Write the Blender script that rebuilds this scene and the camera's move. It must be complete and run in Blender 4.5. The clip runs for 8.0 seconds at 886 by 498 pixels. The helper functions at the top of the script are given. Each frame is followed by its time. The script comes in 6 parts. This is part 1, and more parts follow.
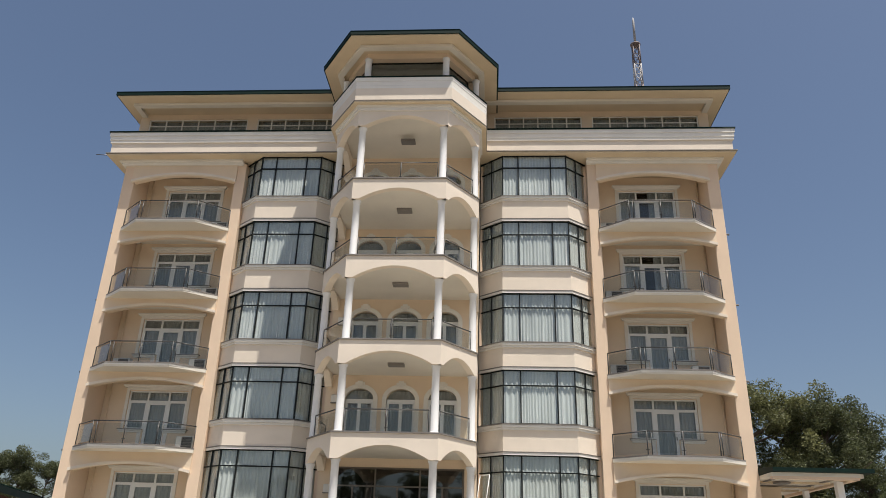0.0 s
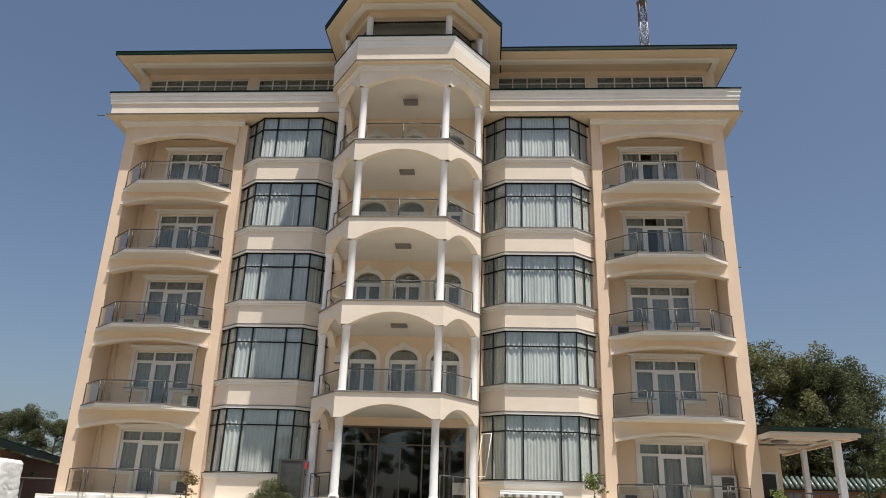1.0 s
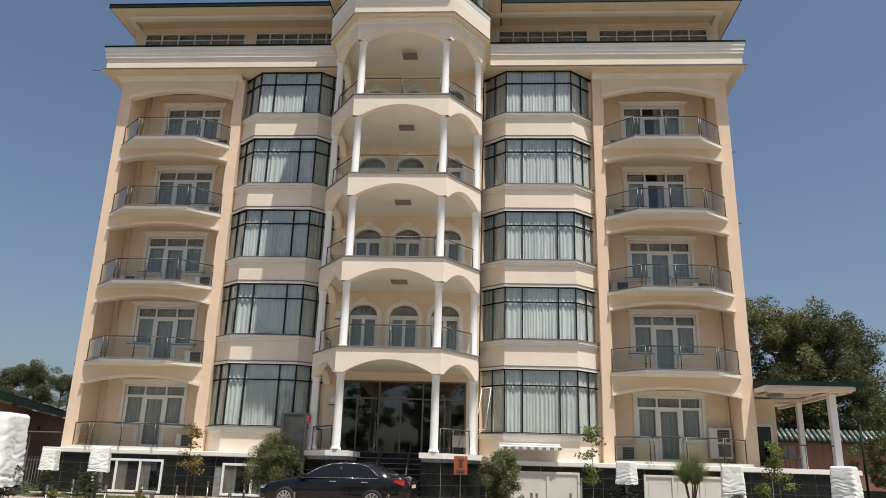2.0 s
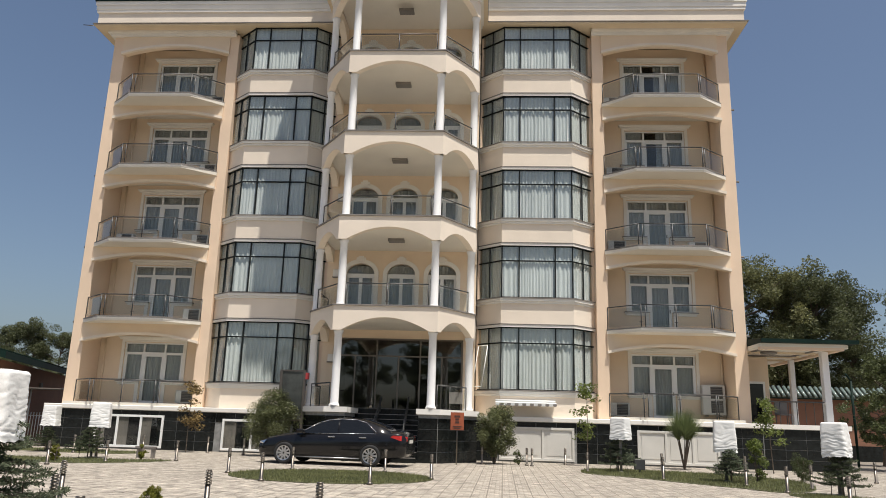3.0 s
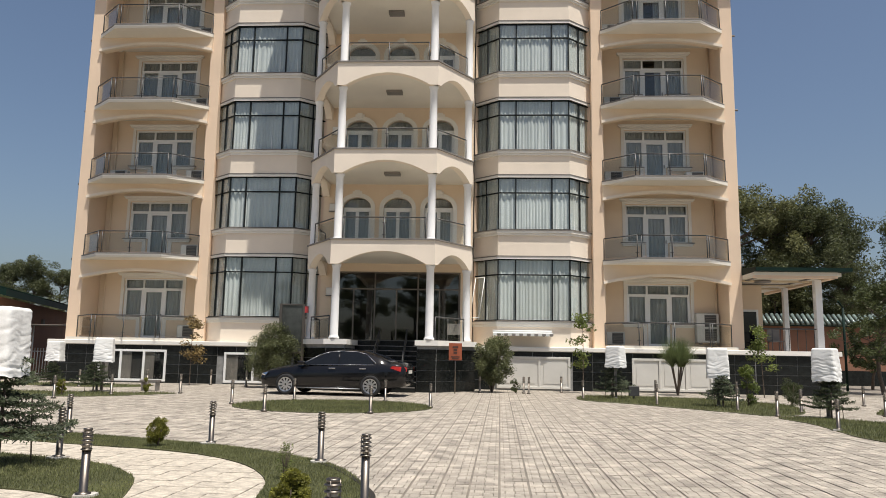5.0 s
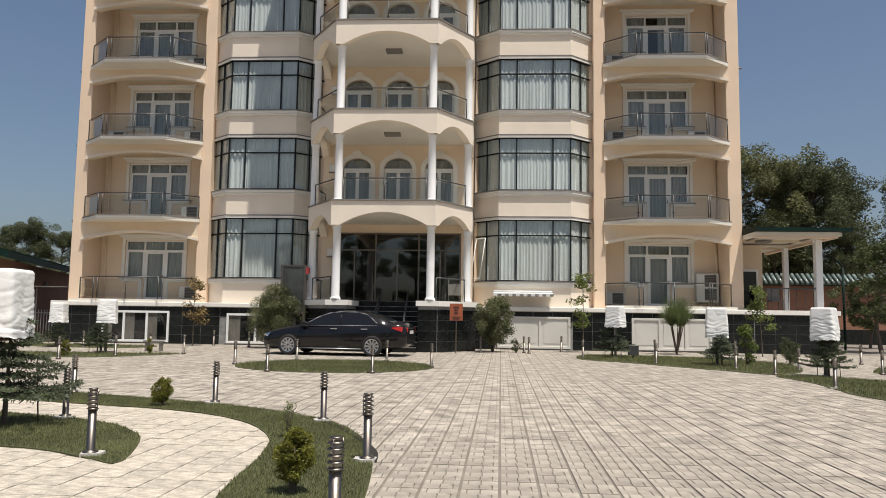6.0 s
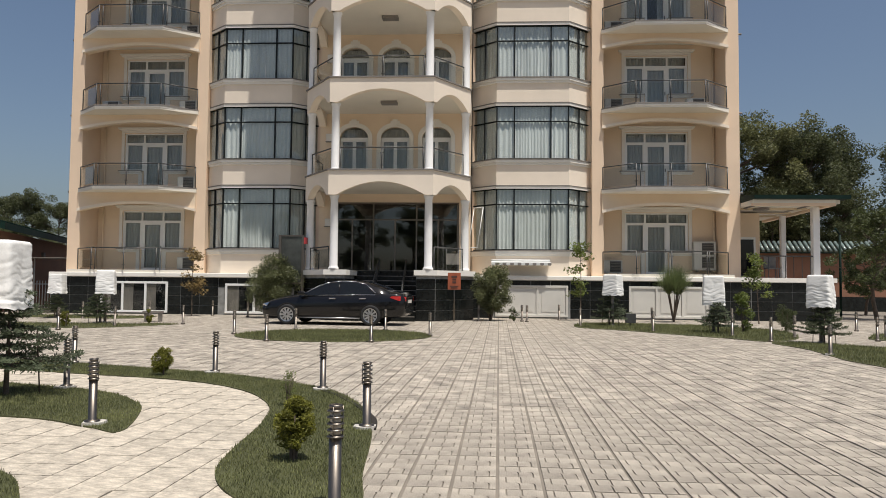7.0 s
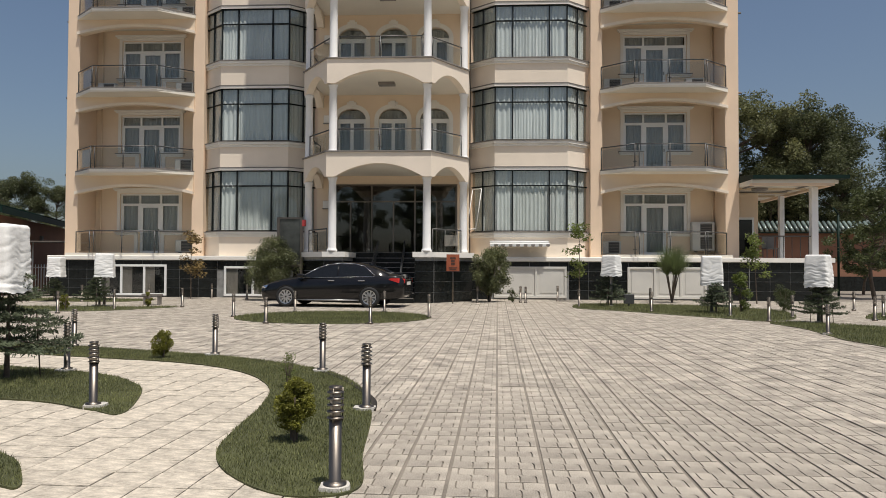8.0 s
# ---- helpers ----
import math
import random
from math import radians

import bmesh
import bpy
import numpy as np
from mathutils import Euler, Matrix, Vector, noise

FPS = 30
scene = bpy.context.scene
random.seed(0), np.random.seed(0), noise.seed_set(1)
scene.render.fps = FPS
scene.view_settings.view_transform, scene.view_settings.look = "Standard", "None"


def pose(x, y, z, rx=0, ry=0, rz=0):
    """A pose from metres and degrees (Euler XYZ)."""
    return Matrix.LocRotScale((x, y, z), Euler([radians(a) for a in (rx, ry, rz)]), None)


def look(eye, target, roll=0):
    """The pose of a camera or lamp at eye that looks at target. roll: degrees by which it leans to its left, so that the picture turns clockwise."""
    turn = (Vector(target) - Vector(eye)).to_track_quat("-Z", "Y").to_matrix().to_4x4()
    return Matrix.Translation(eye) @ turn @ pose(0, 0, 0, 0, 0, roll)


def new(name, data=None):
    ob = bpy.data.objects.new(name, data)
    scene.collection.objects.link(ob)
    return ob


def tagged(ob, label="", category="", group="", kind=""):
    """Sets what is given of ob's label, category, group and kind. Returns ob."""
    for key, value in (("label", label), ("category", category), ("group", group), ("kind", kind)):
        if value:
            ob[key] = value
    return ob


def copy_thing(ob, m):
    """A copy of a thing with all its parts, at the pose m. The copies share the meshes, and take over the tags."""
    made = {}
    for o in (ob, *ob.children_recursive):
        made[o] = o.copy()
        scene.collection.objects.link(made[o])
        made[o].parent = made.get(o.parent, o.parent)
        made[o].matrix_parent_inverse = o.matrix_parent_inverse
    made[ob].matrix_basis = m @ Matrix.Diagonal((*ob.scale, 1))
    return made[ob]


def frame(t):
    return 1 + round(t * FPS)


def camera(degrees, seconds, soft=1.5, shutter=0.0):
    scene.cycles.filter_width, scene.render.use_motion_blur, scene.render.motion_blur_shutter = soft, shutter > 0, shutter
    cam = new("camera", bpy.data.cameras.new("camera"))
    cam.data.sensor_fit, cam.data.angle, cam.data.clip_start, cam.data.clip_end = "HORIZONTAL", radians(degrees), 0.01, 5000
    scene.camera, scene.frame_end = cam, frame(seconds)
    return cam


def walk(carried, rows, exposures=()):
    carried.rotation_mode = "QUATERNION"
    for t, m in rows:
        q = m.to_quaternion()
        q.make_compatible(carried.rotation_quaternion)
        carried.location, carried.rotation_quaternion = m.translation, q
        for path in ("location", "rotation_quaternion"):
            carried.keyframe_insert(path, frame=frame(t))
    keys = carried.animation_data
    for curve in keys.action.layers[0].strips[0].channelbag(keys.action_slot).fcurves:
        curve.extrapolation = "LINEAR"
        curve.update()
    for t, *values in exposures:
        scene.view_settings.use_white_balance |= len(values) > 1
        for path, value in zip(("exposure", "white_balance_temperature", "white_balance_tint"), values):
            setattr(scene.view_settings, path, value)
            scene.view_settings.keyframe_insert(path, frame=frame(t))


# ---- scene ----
# the camera stands still and tilts down
cam = camera(62.2, 8.0, 0.9)
EYE = Vector((0.0, 0.0, 1.30))
# seconds, turn to the left, tilt up, lean (degrees)
PATH = [
    (0.0, 4.06, 23.12, 1.80),
    (0.5, 4.15, 21.75, 1.82),
    (1.0, 4.18, 20.12, 1.88),
    (1.5, 4.13, 18.52, 1.91),
    (1.7, 4.13, 17.80, 1.81),
    (2.8, 3.82, 14.08, 1.76),
    (3.0, 3.73, 13.51, 1.74),
    (3.5, 3.56, 12.25, 1.55),
    (4.0, 3.39, 10.96, 1.33),
    (4.2, 3.37, 10.51, 1.27),
    (5.5, 3.35, 6.72, 0.88),
    (6.0, 3.35, 5.24, 0.83),
    (6.5, 3.28, 4.00, 0.73),
    (7.0, 3.15, 2.85, 0.54),
    (7.5, 3.07, 2.00, 0.39),
    (8.0, 3.03, 1.42, 0.26)
]


def aim(turn, tilt, lean):
    a, b = radians(turn), radians(tilt)
    return look(EYE, EYE + Vector((-math.sin(a) * math.cos(b), math.cos(a) * math.cos(b), math.sin(b))), lean)


walk(cam, [(t, aim(a, b, c)) for t, a, b, c in PATH], [(0.0, 0.18), (1.5, 0.18), (3.5, 0.16), (5.5, 0.10), (6.5, 0.0), (8.0, -0.12)])

# ---- light ----
SUN_EL, SUN_AZ = 70.0, 38.0     # elevation; degrees to the right of straight behind the camera
world = bpy.data.worlds.new("sky")
scene.world = world
world.use_nodes = True
wn = world.node_tree
sky = wn.nodes.new("ShaderNodeTexSky")
sky.sky_type, sky.sun_disc = "NISHITA", False
sky.sun_elevation, sky.sun_rotation = radians(SUN_EL), radians(180 - SUN_AZ)
sky.air_density, sky.dust_density, sky.ozone_density = 1.0, 2.8, 1.7
wn.nodes["Background"].inputs["Strength"].default_value = 0.092
wn.links.new(sky.outputs["Color"], wn.nodes["Background"].inputs["Color"])
sun = new("sun", bpy.data.lights.new("sun", "SUN"))
sun.data.energy, sun.data.angle, sun.data.color = 4.8, radians(0.53), (1.0, 0.955, 0.88)
ce = math.cos(radians(SUN_EL))
to_sun = Vector((ce * math.sin(radians(SUN_AZ)), -ce * math.cos(radians(SUN_AZ)), math.sin(radians(SUN_EL))))
sun.matrix_world = look(to_sun * 80, (0, 0, 0))


# ---- materials ----
def mat(name, color, rough=0.8, vary=0.12, scale=3.0, fine=60.0, bump=0.15, metal=0.0, other=None, rand=0.0, spec=0.5, stretch=(1, 1, 1)):
    """A surface with colour drift at two scales and fine relief."""
    m = bpy.data.materials.new(name)
    m.use_nodes = True
    nt = m.node_tree
    nd, ln = nt.nodes, nt.links
    bs = nd["Principled BSDF"]
    bs.inputs["Metallic"].default_value = metal
    bs.inputs["Specular IOR Level"].default_value = spec
    tc = nd.new("ShaderNodeTexCoord")
    mp = nd.new("ShaderNodeMapping")
    mp.inputs["Scale"].default_value = stretch
    ln.new(tc.outputs["Object"], mp.inputs["Vector"])
    n1 = nd.new("ShaderNodeTexNoise")
    n1.inputs["Scale"].default_value, n1.inputs["Detail"].default_value = scale, 4
    n2 = nd.new("ShaderNodeTexNoise")
    n2.inputs["Scale"].default_value, n2.inputs["Detail"].default_value = fine, 3
    for n in (n1, n2):
        ln.new(mp.outputs["Vector"], n.inputs["Vector"])
    mx = nd.new("ShaderNodeMath")
    mx.operation = "MULTIPLY_ADD"
    mx.inputs[1].default_value = 0.6
    ln.new(n1.outputs["Fac"], mx.inputs[0])
    mf = nd.new("ShaderNodeMath")
    mf.operation = "MULTIPLY"
    mf.inputs[1].default_value = 0.4
    ln.new(n2.outputs["Fac"], mf.inputs[0])
    ln.new(mf.outputs[0], mx.inputs[2])
    cr = nd.new("ShaderNodeValToRGB")
    c2 = other or tuple(c * (1 - 2.2 * vary) for c in color)
    c1 = tuple(min(1, c * (1 + vary)) for c in color)
    cr.color_ramp.elements[0].position, cr.color_ramp.elements[1].position = 0.3, 0.68
    cr.color_ramp.elements[0].color, cr.color_ramp.elements[1].color = (*c2, 1), (*c1, 1)
    ln.new(mx.outputs[0], cr.inputs["Fac"])
    out = cr.outputs["Color"]
    if rand:
        oi = nd.new("ShaderNodeObjectInfo")
        gi = nd.new("ShaderNodeNewGeometry")
        ad = nd.new("ShaderNodeMath")
        ad.operation = "ADD"
        ln.new(oi.outputs["Random"], ad.inputs[0])
        ln.new(gi.outputs["Random Per Island"], ad.inputs[1])
        fr = nd.new("ShaderNodeMath")
        fr.operation = "FRACT"
        ln.new(ad.outputs[0], fr.inputs[0])
        mr = nd.new("ShaderNodeMapRange")
        mr.inputs["To Min"].default_value, mr.inputs["To Max"].default_value = 1 - rand, 1 + rand
        ln.new(fr.outputs[0], mr.inputs["Value"])
        hs = nd.new("ShaderNodeHueSaturation")
        ln.new(mr.outputs[0], hs.inputs["Value"])
        ln.new(out, hs.inputs["Color"])
        out = hs.outputs["Color"]
    ln.new(out, bs.inputs["Base Color"])
    rr = nd.new("ShaderNodeMapRange")
    rr.inputs["To Min"].default_value, rr.inputs["To Max"].default_value = max(0.03, rough - 0.08), min(1, rough + 0.08)
    ln.new(n1.outputs["Fac"], rr.inputs["Value"])
    ln.new(rr.outputs[0], bs.inputs["Roughness"])
    if bump:
        bp = nd.new("ShaderNodeBump")
        bp.inputs["Strength"].default_value, bp.inputs["Distance"].default_value = bump, 0.01
        ln.new(n2.outputs["Fac"], bp.inputs["Height"])
        ln.new(bp.outputs["Normal"], bs.inputs["Normal"])
    return m


def glass(name, tint=(0.75, 0.8, 0.8), ior=1.5, rough=0.01):
    """Window glass: clear or tinted through, with a Fresnel gloss."""
    m = bpy.data.materials.new(name)
    m.use_nodes = True
    nt = m.node_tree
    nd, ln = nt.nodes, nt.links
    nd.remove(nd["Principled BSDF"])
    tr = nd.new("ShaderNodeBsdfTransparent")
    tr.inputs["Color"].default_value = (*tint, 1)
    gl = nd.new("ShaderNodeBsdfGlossy")
    gl.inputs["Roughness"].default_value = rough
    lw = nd.new("ShaderNodeLayerWeight")
    lw.inputs["Blend"].default_value = 0.5
    pw = nd.new("ShaderNodeMath")
    pw.operation = "POWER"
    pw.inputs[1].default_value = 4.0
    ln.new(lw.outputs["Facing"], pw.inputs[0])
    f0 = ((ior - 1) / (ior + 1)) ** 2
    fr = nd.new("ShaderNodeMath")
    fr.operation = "MULTIPLY_ADD"
    fr.inputs[1].default_value, fr.inputs[2].default_value = 1 - f0, f0
    ln.new(pw.outputs[0], fr.inputs[0])
    mx = nd.new("ShaderNodeMixShader")
    ln.new(fr.outputs[0], mx.inputs["Fac"])
    ln.new(tr.outputs[0], mx.inputs[1])
    ln.new(gl.outputs[0], mx.inputs[2])
    ln.new(mx.outputs[0], nd["Material Output"].inputs["Surface"])
    return m


M_CREAM = mat("cream_stucco", (0.83, 0.725, 0.60), 0.9, 0.06, 0.7, 90, 0.25)
M_PEACH = mat("peach_stucco", (0.80, 0.615, 0.45), 0.9, 0.05, 0.6, 90, 0.25)
M_SAND = mat("sand_stucco", (0.80, 0.645, 0.475), 0.9, 0.05, 0.6, 90, 0.25)
M_WHITE = mat("white_render", (0.82, 0.785, 0.72), 0.85, 0.05, 1.0, 80, 0.12)
M_EAVE = mat("eave_paint", (0.70, 0.575, 0.405), 0.9, 0.05, 0.7, 60, 0.1)
M_SOFFIT = mat("soffit_paint", (0.76, 0.71, 0.62), 0.9, 0.04, 0.8, 60, 0.08)
M_COLUMN = mat("column_paint", (0.83, 0.82, 0.80), 0.6, 0.04, 1.5, 50, 0.06)
M_PVC = mat("white_pvc", (0.80, 0.80, 0.78), 0.4, 0.03, 2, 40, 0.02)
M_DARKFRAME = mat("dark_aluminium", (0.013, 0.016, 0.015), 0.5, 0.2, 3, 60, 0.05, spec=0.2)
M_GREENMETAL = mat("green_metal", (0.005, 0.020, 0.015), 0.6, 0.2, 2, 40, 0.1, spec=0.15)
M_GREYTRIM = mat("grey_flashing", (0.22, 0.20, 0.18), 0.6, 0.15, 2, 50, 0.1)
M_STEEL = mat("brushed_steel", (0.20, 0.175, 0.15), 0.40, 0.1, 4, 200, 0.1, metal=1.0, stretch=(1, 1, 0.05))
M_RAIL = mat("rail_metal", (0.075, 0.075, 0.072), 0.45, 0.15, 4, 80, 0.05, metal=0.3)
M_GRANITE = mat("black_granite", (0.012, 0.014, 0.0135), 0.22, 0.35, 6, 240, 0.02, rand=0.3, spec=0.3)
M_JOINT = mat("grey_joint", (0.27, 0.27, 0.26), 0.8, 0.2, 5, 60, 0.1)
M_CURTAIN = mat("white_curtain", (0.85, 0.86, 0.84), 0.9, 0.09, 2, 60, 0.1, stretch=(1, 1, 0.2))
M_DRAPE = mat("grey_drape", (0.50, 0.50, 0.485), 0.9, 0.1, 2, 60, 0.1, stretch=(1, 1, 0.2))
# dark wall colour stands in for unlit interiors behind the openings
M_ROOM = mat("unlit_room_wall", (0.20, 0.19, 0.17), 0.9, 0.1, 1, 30, 0.05)
M_GLASS = glass("bay_glass", (0.84, 0.865, 0.86), 1.8)
M_WINGLASS = glass("window_glass", (0.86, 0.88, 0.88), 1.5)
M_RAILGLASS = glass("railing_glass", (0.915, 0.93, 0.92), 1.3)
M_DARKGLASS = glass("entrance_glass", (0.50, 0.52, 0.52), 2.0)
M_ROOF = M_GREENMETAL


# ---- mesh helpers ----
def box(bm, x0, x1, y0, y1, z0, z1):
    v = [bm.verts.new((x, y, z)) for z in (z0, z1) for y in (y0, y1) for x in (x0, x1)]
    for f in ((0, 2, 3, 1), (4, 5, 7, 6), (0, 1, 5, 4), (2, 6, 7, 3), (0, 4, 6, 2), (1, 3, 7, 5)):
        bm.faces.new([v[i] for i in f])
    return v


def prism(bm, poly, z0, z1):
    a = [bm.verts.new((x, y, z0)) for x, y in poly]
    b = [bm.verts.new((x, y, z1)) for x, y in poly]
    n = len(poly)
    bm.faces.new(a[::-1])
    bm.faces.new(b)
    for i in range(n):
        bm.faces.new((a[i], a[(i + 1) % n], b[(i + 1) % n], b[i]))


def lathe(bm, rings, sides=20, cx=0.0, cy=0.0):
    """A turned body from (radius, z) rings."""
    loops = []
    for r, z in rings:
        loops.append([bm.verts.new((cx + r * math.cos(math.tau * i / sides), cy + r * math.sin(math.tau * i / sides), z)) for i in range(sides)])
    for a, b in zip(loops, loops[1:]):
        for i in range(sides):
            bm.faces.new((a[i], a[(i + 1) % sides], b[(i + 1) % sides], b[i])).smooth = True
    bm.faces.new(loops[0][::-1])
    bm.faces.new(loops[-1])


def bar(bm, a, b, r=0.02, sides=8):
    """A round bar from a to b."""
    a, b = Vector(a), Vector(b)
    d = (b - a).normalized()
    s = d.orthogonal().normalized()
    t = d.cross(s)
    la, lb = [], []
    for i in range(sides):
        o = (s * math.cos(math.tau * i / sides) + t * math.sin(math.tau * i / sides)) * r
        la.append(bm.verts.new(a + o))
        lb.append(bm.verts.new(b + o))
    for i in range(sides):
        bm.faces.new((la[i], la[(i + 1) % sides], lb[(i + 1) % sides], lb[i])).smooth = True
    bm.faces.new(la[::-1])
    bm.faces.new(lb)


def slab_wall(bm, p0, p1, thick, z0, z1):
    """An upright slab from p0 to p1 in plan, its thickness to the left of that way."""
    d = (Vector(p1) - Vector(p0)).normalized()
    n = Vector((-d.y, d.x)) * thick
    prism(bm, [tuple(p0), tuple(p1), (p1[0] + n.x, p1[1] + n.y), (p0[0] + n.x, p0[1] + n.y)], z0, z1)


def arched(bm, p0, p1, thick, ztop, zspring, zcrown, m0=0.0, m1=0.0, steps=18, rim=0.0, ellipse=False):
    """An upright slab from p0 to p1 with an arch cut from below; m0, m1 stay down to the spring.
    With rim, only a band of that height along the arch."""
    p0, p1 = Vector(p0), Vector(p1)
    length = (p1 - p0).length
    d = (p1 - p0) / length
    n = Vector((-d.y, d.x)) * thick
    pts = [(0.0, zspring)] if m0 else []
    w = length - m0 - m1
    for i in range(steps + 1):
        k = i / steps
        s = 2 * k - 1
        if ellipse:
            s = -math.cos(math.pi * k)
            h = math.sqrt(max(0, 1 - s * s))
        else:
            h = 1 - s * s
        pts.append((m0 + w * (s + 1) / 2, zspring + (zcrown - zspring) * h))
    if m1:
        pts.append((length, zspring))
    low = [(p0 + d * s, z) for s, z in pts]
    tops = [ztop if not rim else z + rim for _, z in pts]
    lf = [bm.verts.new((p.x, p.y, z)) for p, z in low]
    lb = [bm.verts.new((p.x + n.x, p.y + n.y, z)) for p, z in low]
    tf = [bm.verts.new((p.x, p.y, z)) for (p, _), z in zip(low, tops)]
    tb = [bm.verts.new((p.x + n.x, p.y + n.y, z)) for (p, _), z in zip(low, tops)]
    for i in range(len(low) - 1):
        bm.faces.new((lf[i], lf[i + 1], tf[i + 1], tf[i]))
        bm.faces.new((lb[i + 1], lb[i], tb[i], tb[i + 1]))
        bm.faces.new((lb[i], lb[i + 1], lf[i + 1], lf[i]))
        bm.faces.new((tf[i], tf[i + 1], tb[i + 1], tb[i]))
    for i in (0, -1):
        bm.faces.new((lf[i], tf[i], tb[i], lb[i]))


OFF = [Vector((0, 0, 0))]


def part(name, bm, material, parent, label="", bevel=0.0):
    """One mesh under a thing or under a part."""
    if bevel:
        bmesh.ops.bevel(bm, geom=[e for e in bm.edges], offset=bevel, segments=1, affect="EDGES")
    bmesh.ops.recalc_face_normals(bm, faces=bm.faces)
    bmesh.ops.translate(bm, vec=-OFF[0], verts=bm.verts)
    me = bpy.data.meshes.new(name)
    bm.to_mesh(me)
    bm.free()
    for m in material if isinstance(material, (list, tuple)) else [material]:
        me.materials.append(m)
    ob = new(name, me)
    if parent is not None:
        ob.parent = parent
        if label:
            ob["label"] = label
    return ob


def thing(name, label, category, group="", kind=""):
    return tagged(new(name), label, category, group, kind)


def stuff(name, bm, material, label, category, kind="structure"):
    return tagged(part(name, bm, material, None), label, category, kind=kind)


def mirror(poly, s):
    return [(s * x, y) for x, y in poly]


# ---- the hotel ----
X0 = -3.75                                   # its axis
FLOORS = [1.85, 5.42, 8.84, 12.25, 15.67]    # floor levels
SOFFIT, CAP, EAVES, TOWER_EAVES = 19.15, 20.60, 22.37, 22.28
W, BAY, BACK = 31.10, 30.60, 32.60           # planes of pilasters, bay fronts, loggia walls
hotel = thing("hotel_building", "cream and peach hotel with bay windows and columned balcony tower", "building")
hotel.location = (X0, 31, 0)
OFF[0] = Vector((0, 31, 0))


def B():
    return bmesh.new()


def grow(poly, o, closed_back=True):
    """A plan outline moved outwards by o; the first and last points only sideways."""
    out = []
    n = len(poly)
    for i in range(n):
        p = Vector(poly[i])
        dirs = []
        if i > 0:
            dirs.append((p - Vector(poly[i - 1])).normalized())
        if i < n - 1:
            dirs.append((Vector(poly[i + 1]) - p).normalized())
        ns = [Vector((d.y, -d.x)) for d in dirs]
        m = sum(ns, Vector((0, 0))).normalized()
        out.append(tuple(p + m * (o / max(0.3, m.dot(ns[0])))))
    return out


# body behind the facade: side walls, back and inner wall
bm = B()
for s in (-1, 1):
    box(bm, s * 14.43 - 0.15, s * 14.43 + 0.15 if s < 0 else s * 14.43, 31.7, 44, 0, SOFFIT) if s > 0 else box(bm, -14.43, -14.13, 31.7, 44, 0, SOFFIT)
box(bm, -14.43, 14.43, 44, 44.3, 0, EAVES)
part("rear_wall", bm, M_PEACH, hotel)

for s in (-1, 1):
    # pilasters
    for a, b, deep in ((8.30, 8.80, BACK), (13.87, 14.43, BACK)):
        bm = B()
        x0, x1 = sorted((s * a, s * b))
        box(bm, x0, x1, W, deep, 1.70, SOFFIT)
        part("pilaster", bm, M_PEACH, hotel, bevel=0.015)
    # wall behind the bay
    bm = B()
    x0, x1 = sorted((s * 3.25, s * 8.30))
    box(bm, x0, x1, 31.5, 31.8, 1.7, SOFFIT)
    part("wall", bm, M_PEACH, hotel)


def pane(parent, x0, x1, y, z0, z1, m=None):
    bm = B()
    box(bm, x0, x1, y, y + 0.012, z0, z1)
    ob = part("pane", bm, m or M_WINGLASS, parent)
    ob.visible_shadow = False
    return ob


def curtain_sheet(bm, pts, z0, z1, depth=0.04, pitch=0.13, seed=1):
    """A pleated cloth along a line in plan."""
    rng = random.Random(seed)
    cols = []
    ph = rng.random() * 6
    for (ax, ay), (bx, by) in zip(pts, pts[1:]):
        length = math.hypot(bx - ax, by - ay)
        n = max(2, int(length / 0.03))
        nx, ny = -(by - ay) / length, (bx - ax) / length
        for i in range(n):
            k = i / n
            ph += math.tau * 0.03 / pitch * rng.uniform(0.4, 1.6) * (1 + 0.6 * noise.noise(Vector((ax * 3 + k * length * 1.7, seed, 0))))
            d = depth * (math.sin(ph) + 0.5 * math.sin(ph * 0.37 + seed)) * rng.uniform(0.6, 1.1)
            x, y = ax + (bx - ax) * k, ay + (by - ay) * k
            cols.append([bm.verts.new((x + nx * d * g, y + ny * d * g, z)) for g, z in ((0.5, z1), (0.8, (z0 + z1) / 2), (1.15, z0))])
    for a, b in zip(cols, cols[1:]):
        for j in (0, 1):
            bm.faces.new((a[j], b[j], b[j + 1], a[j + 1])).smooth = True


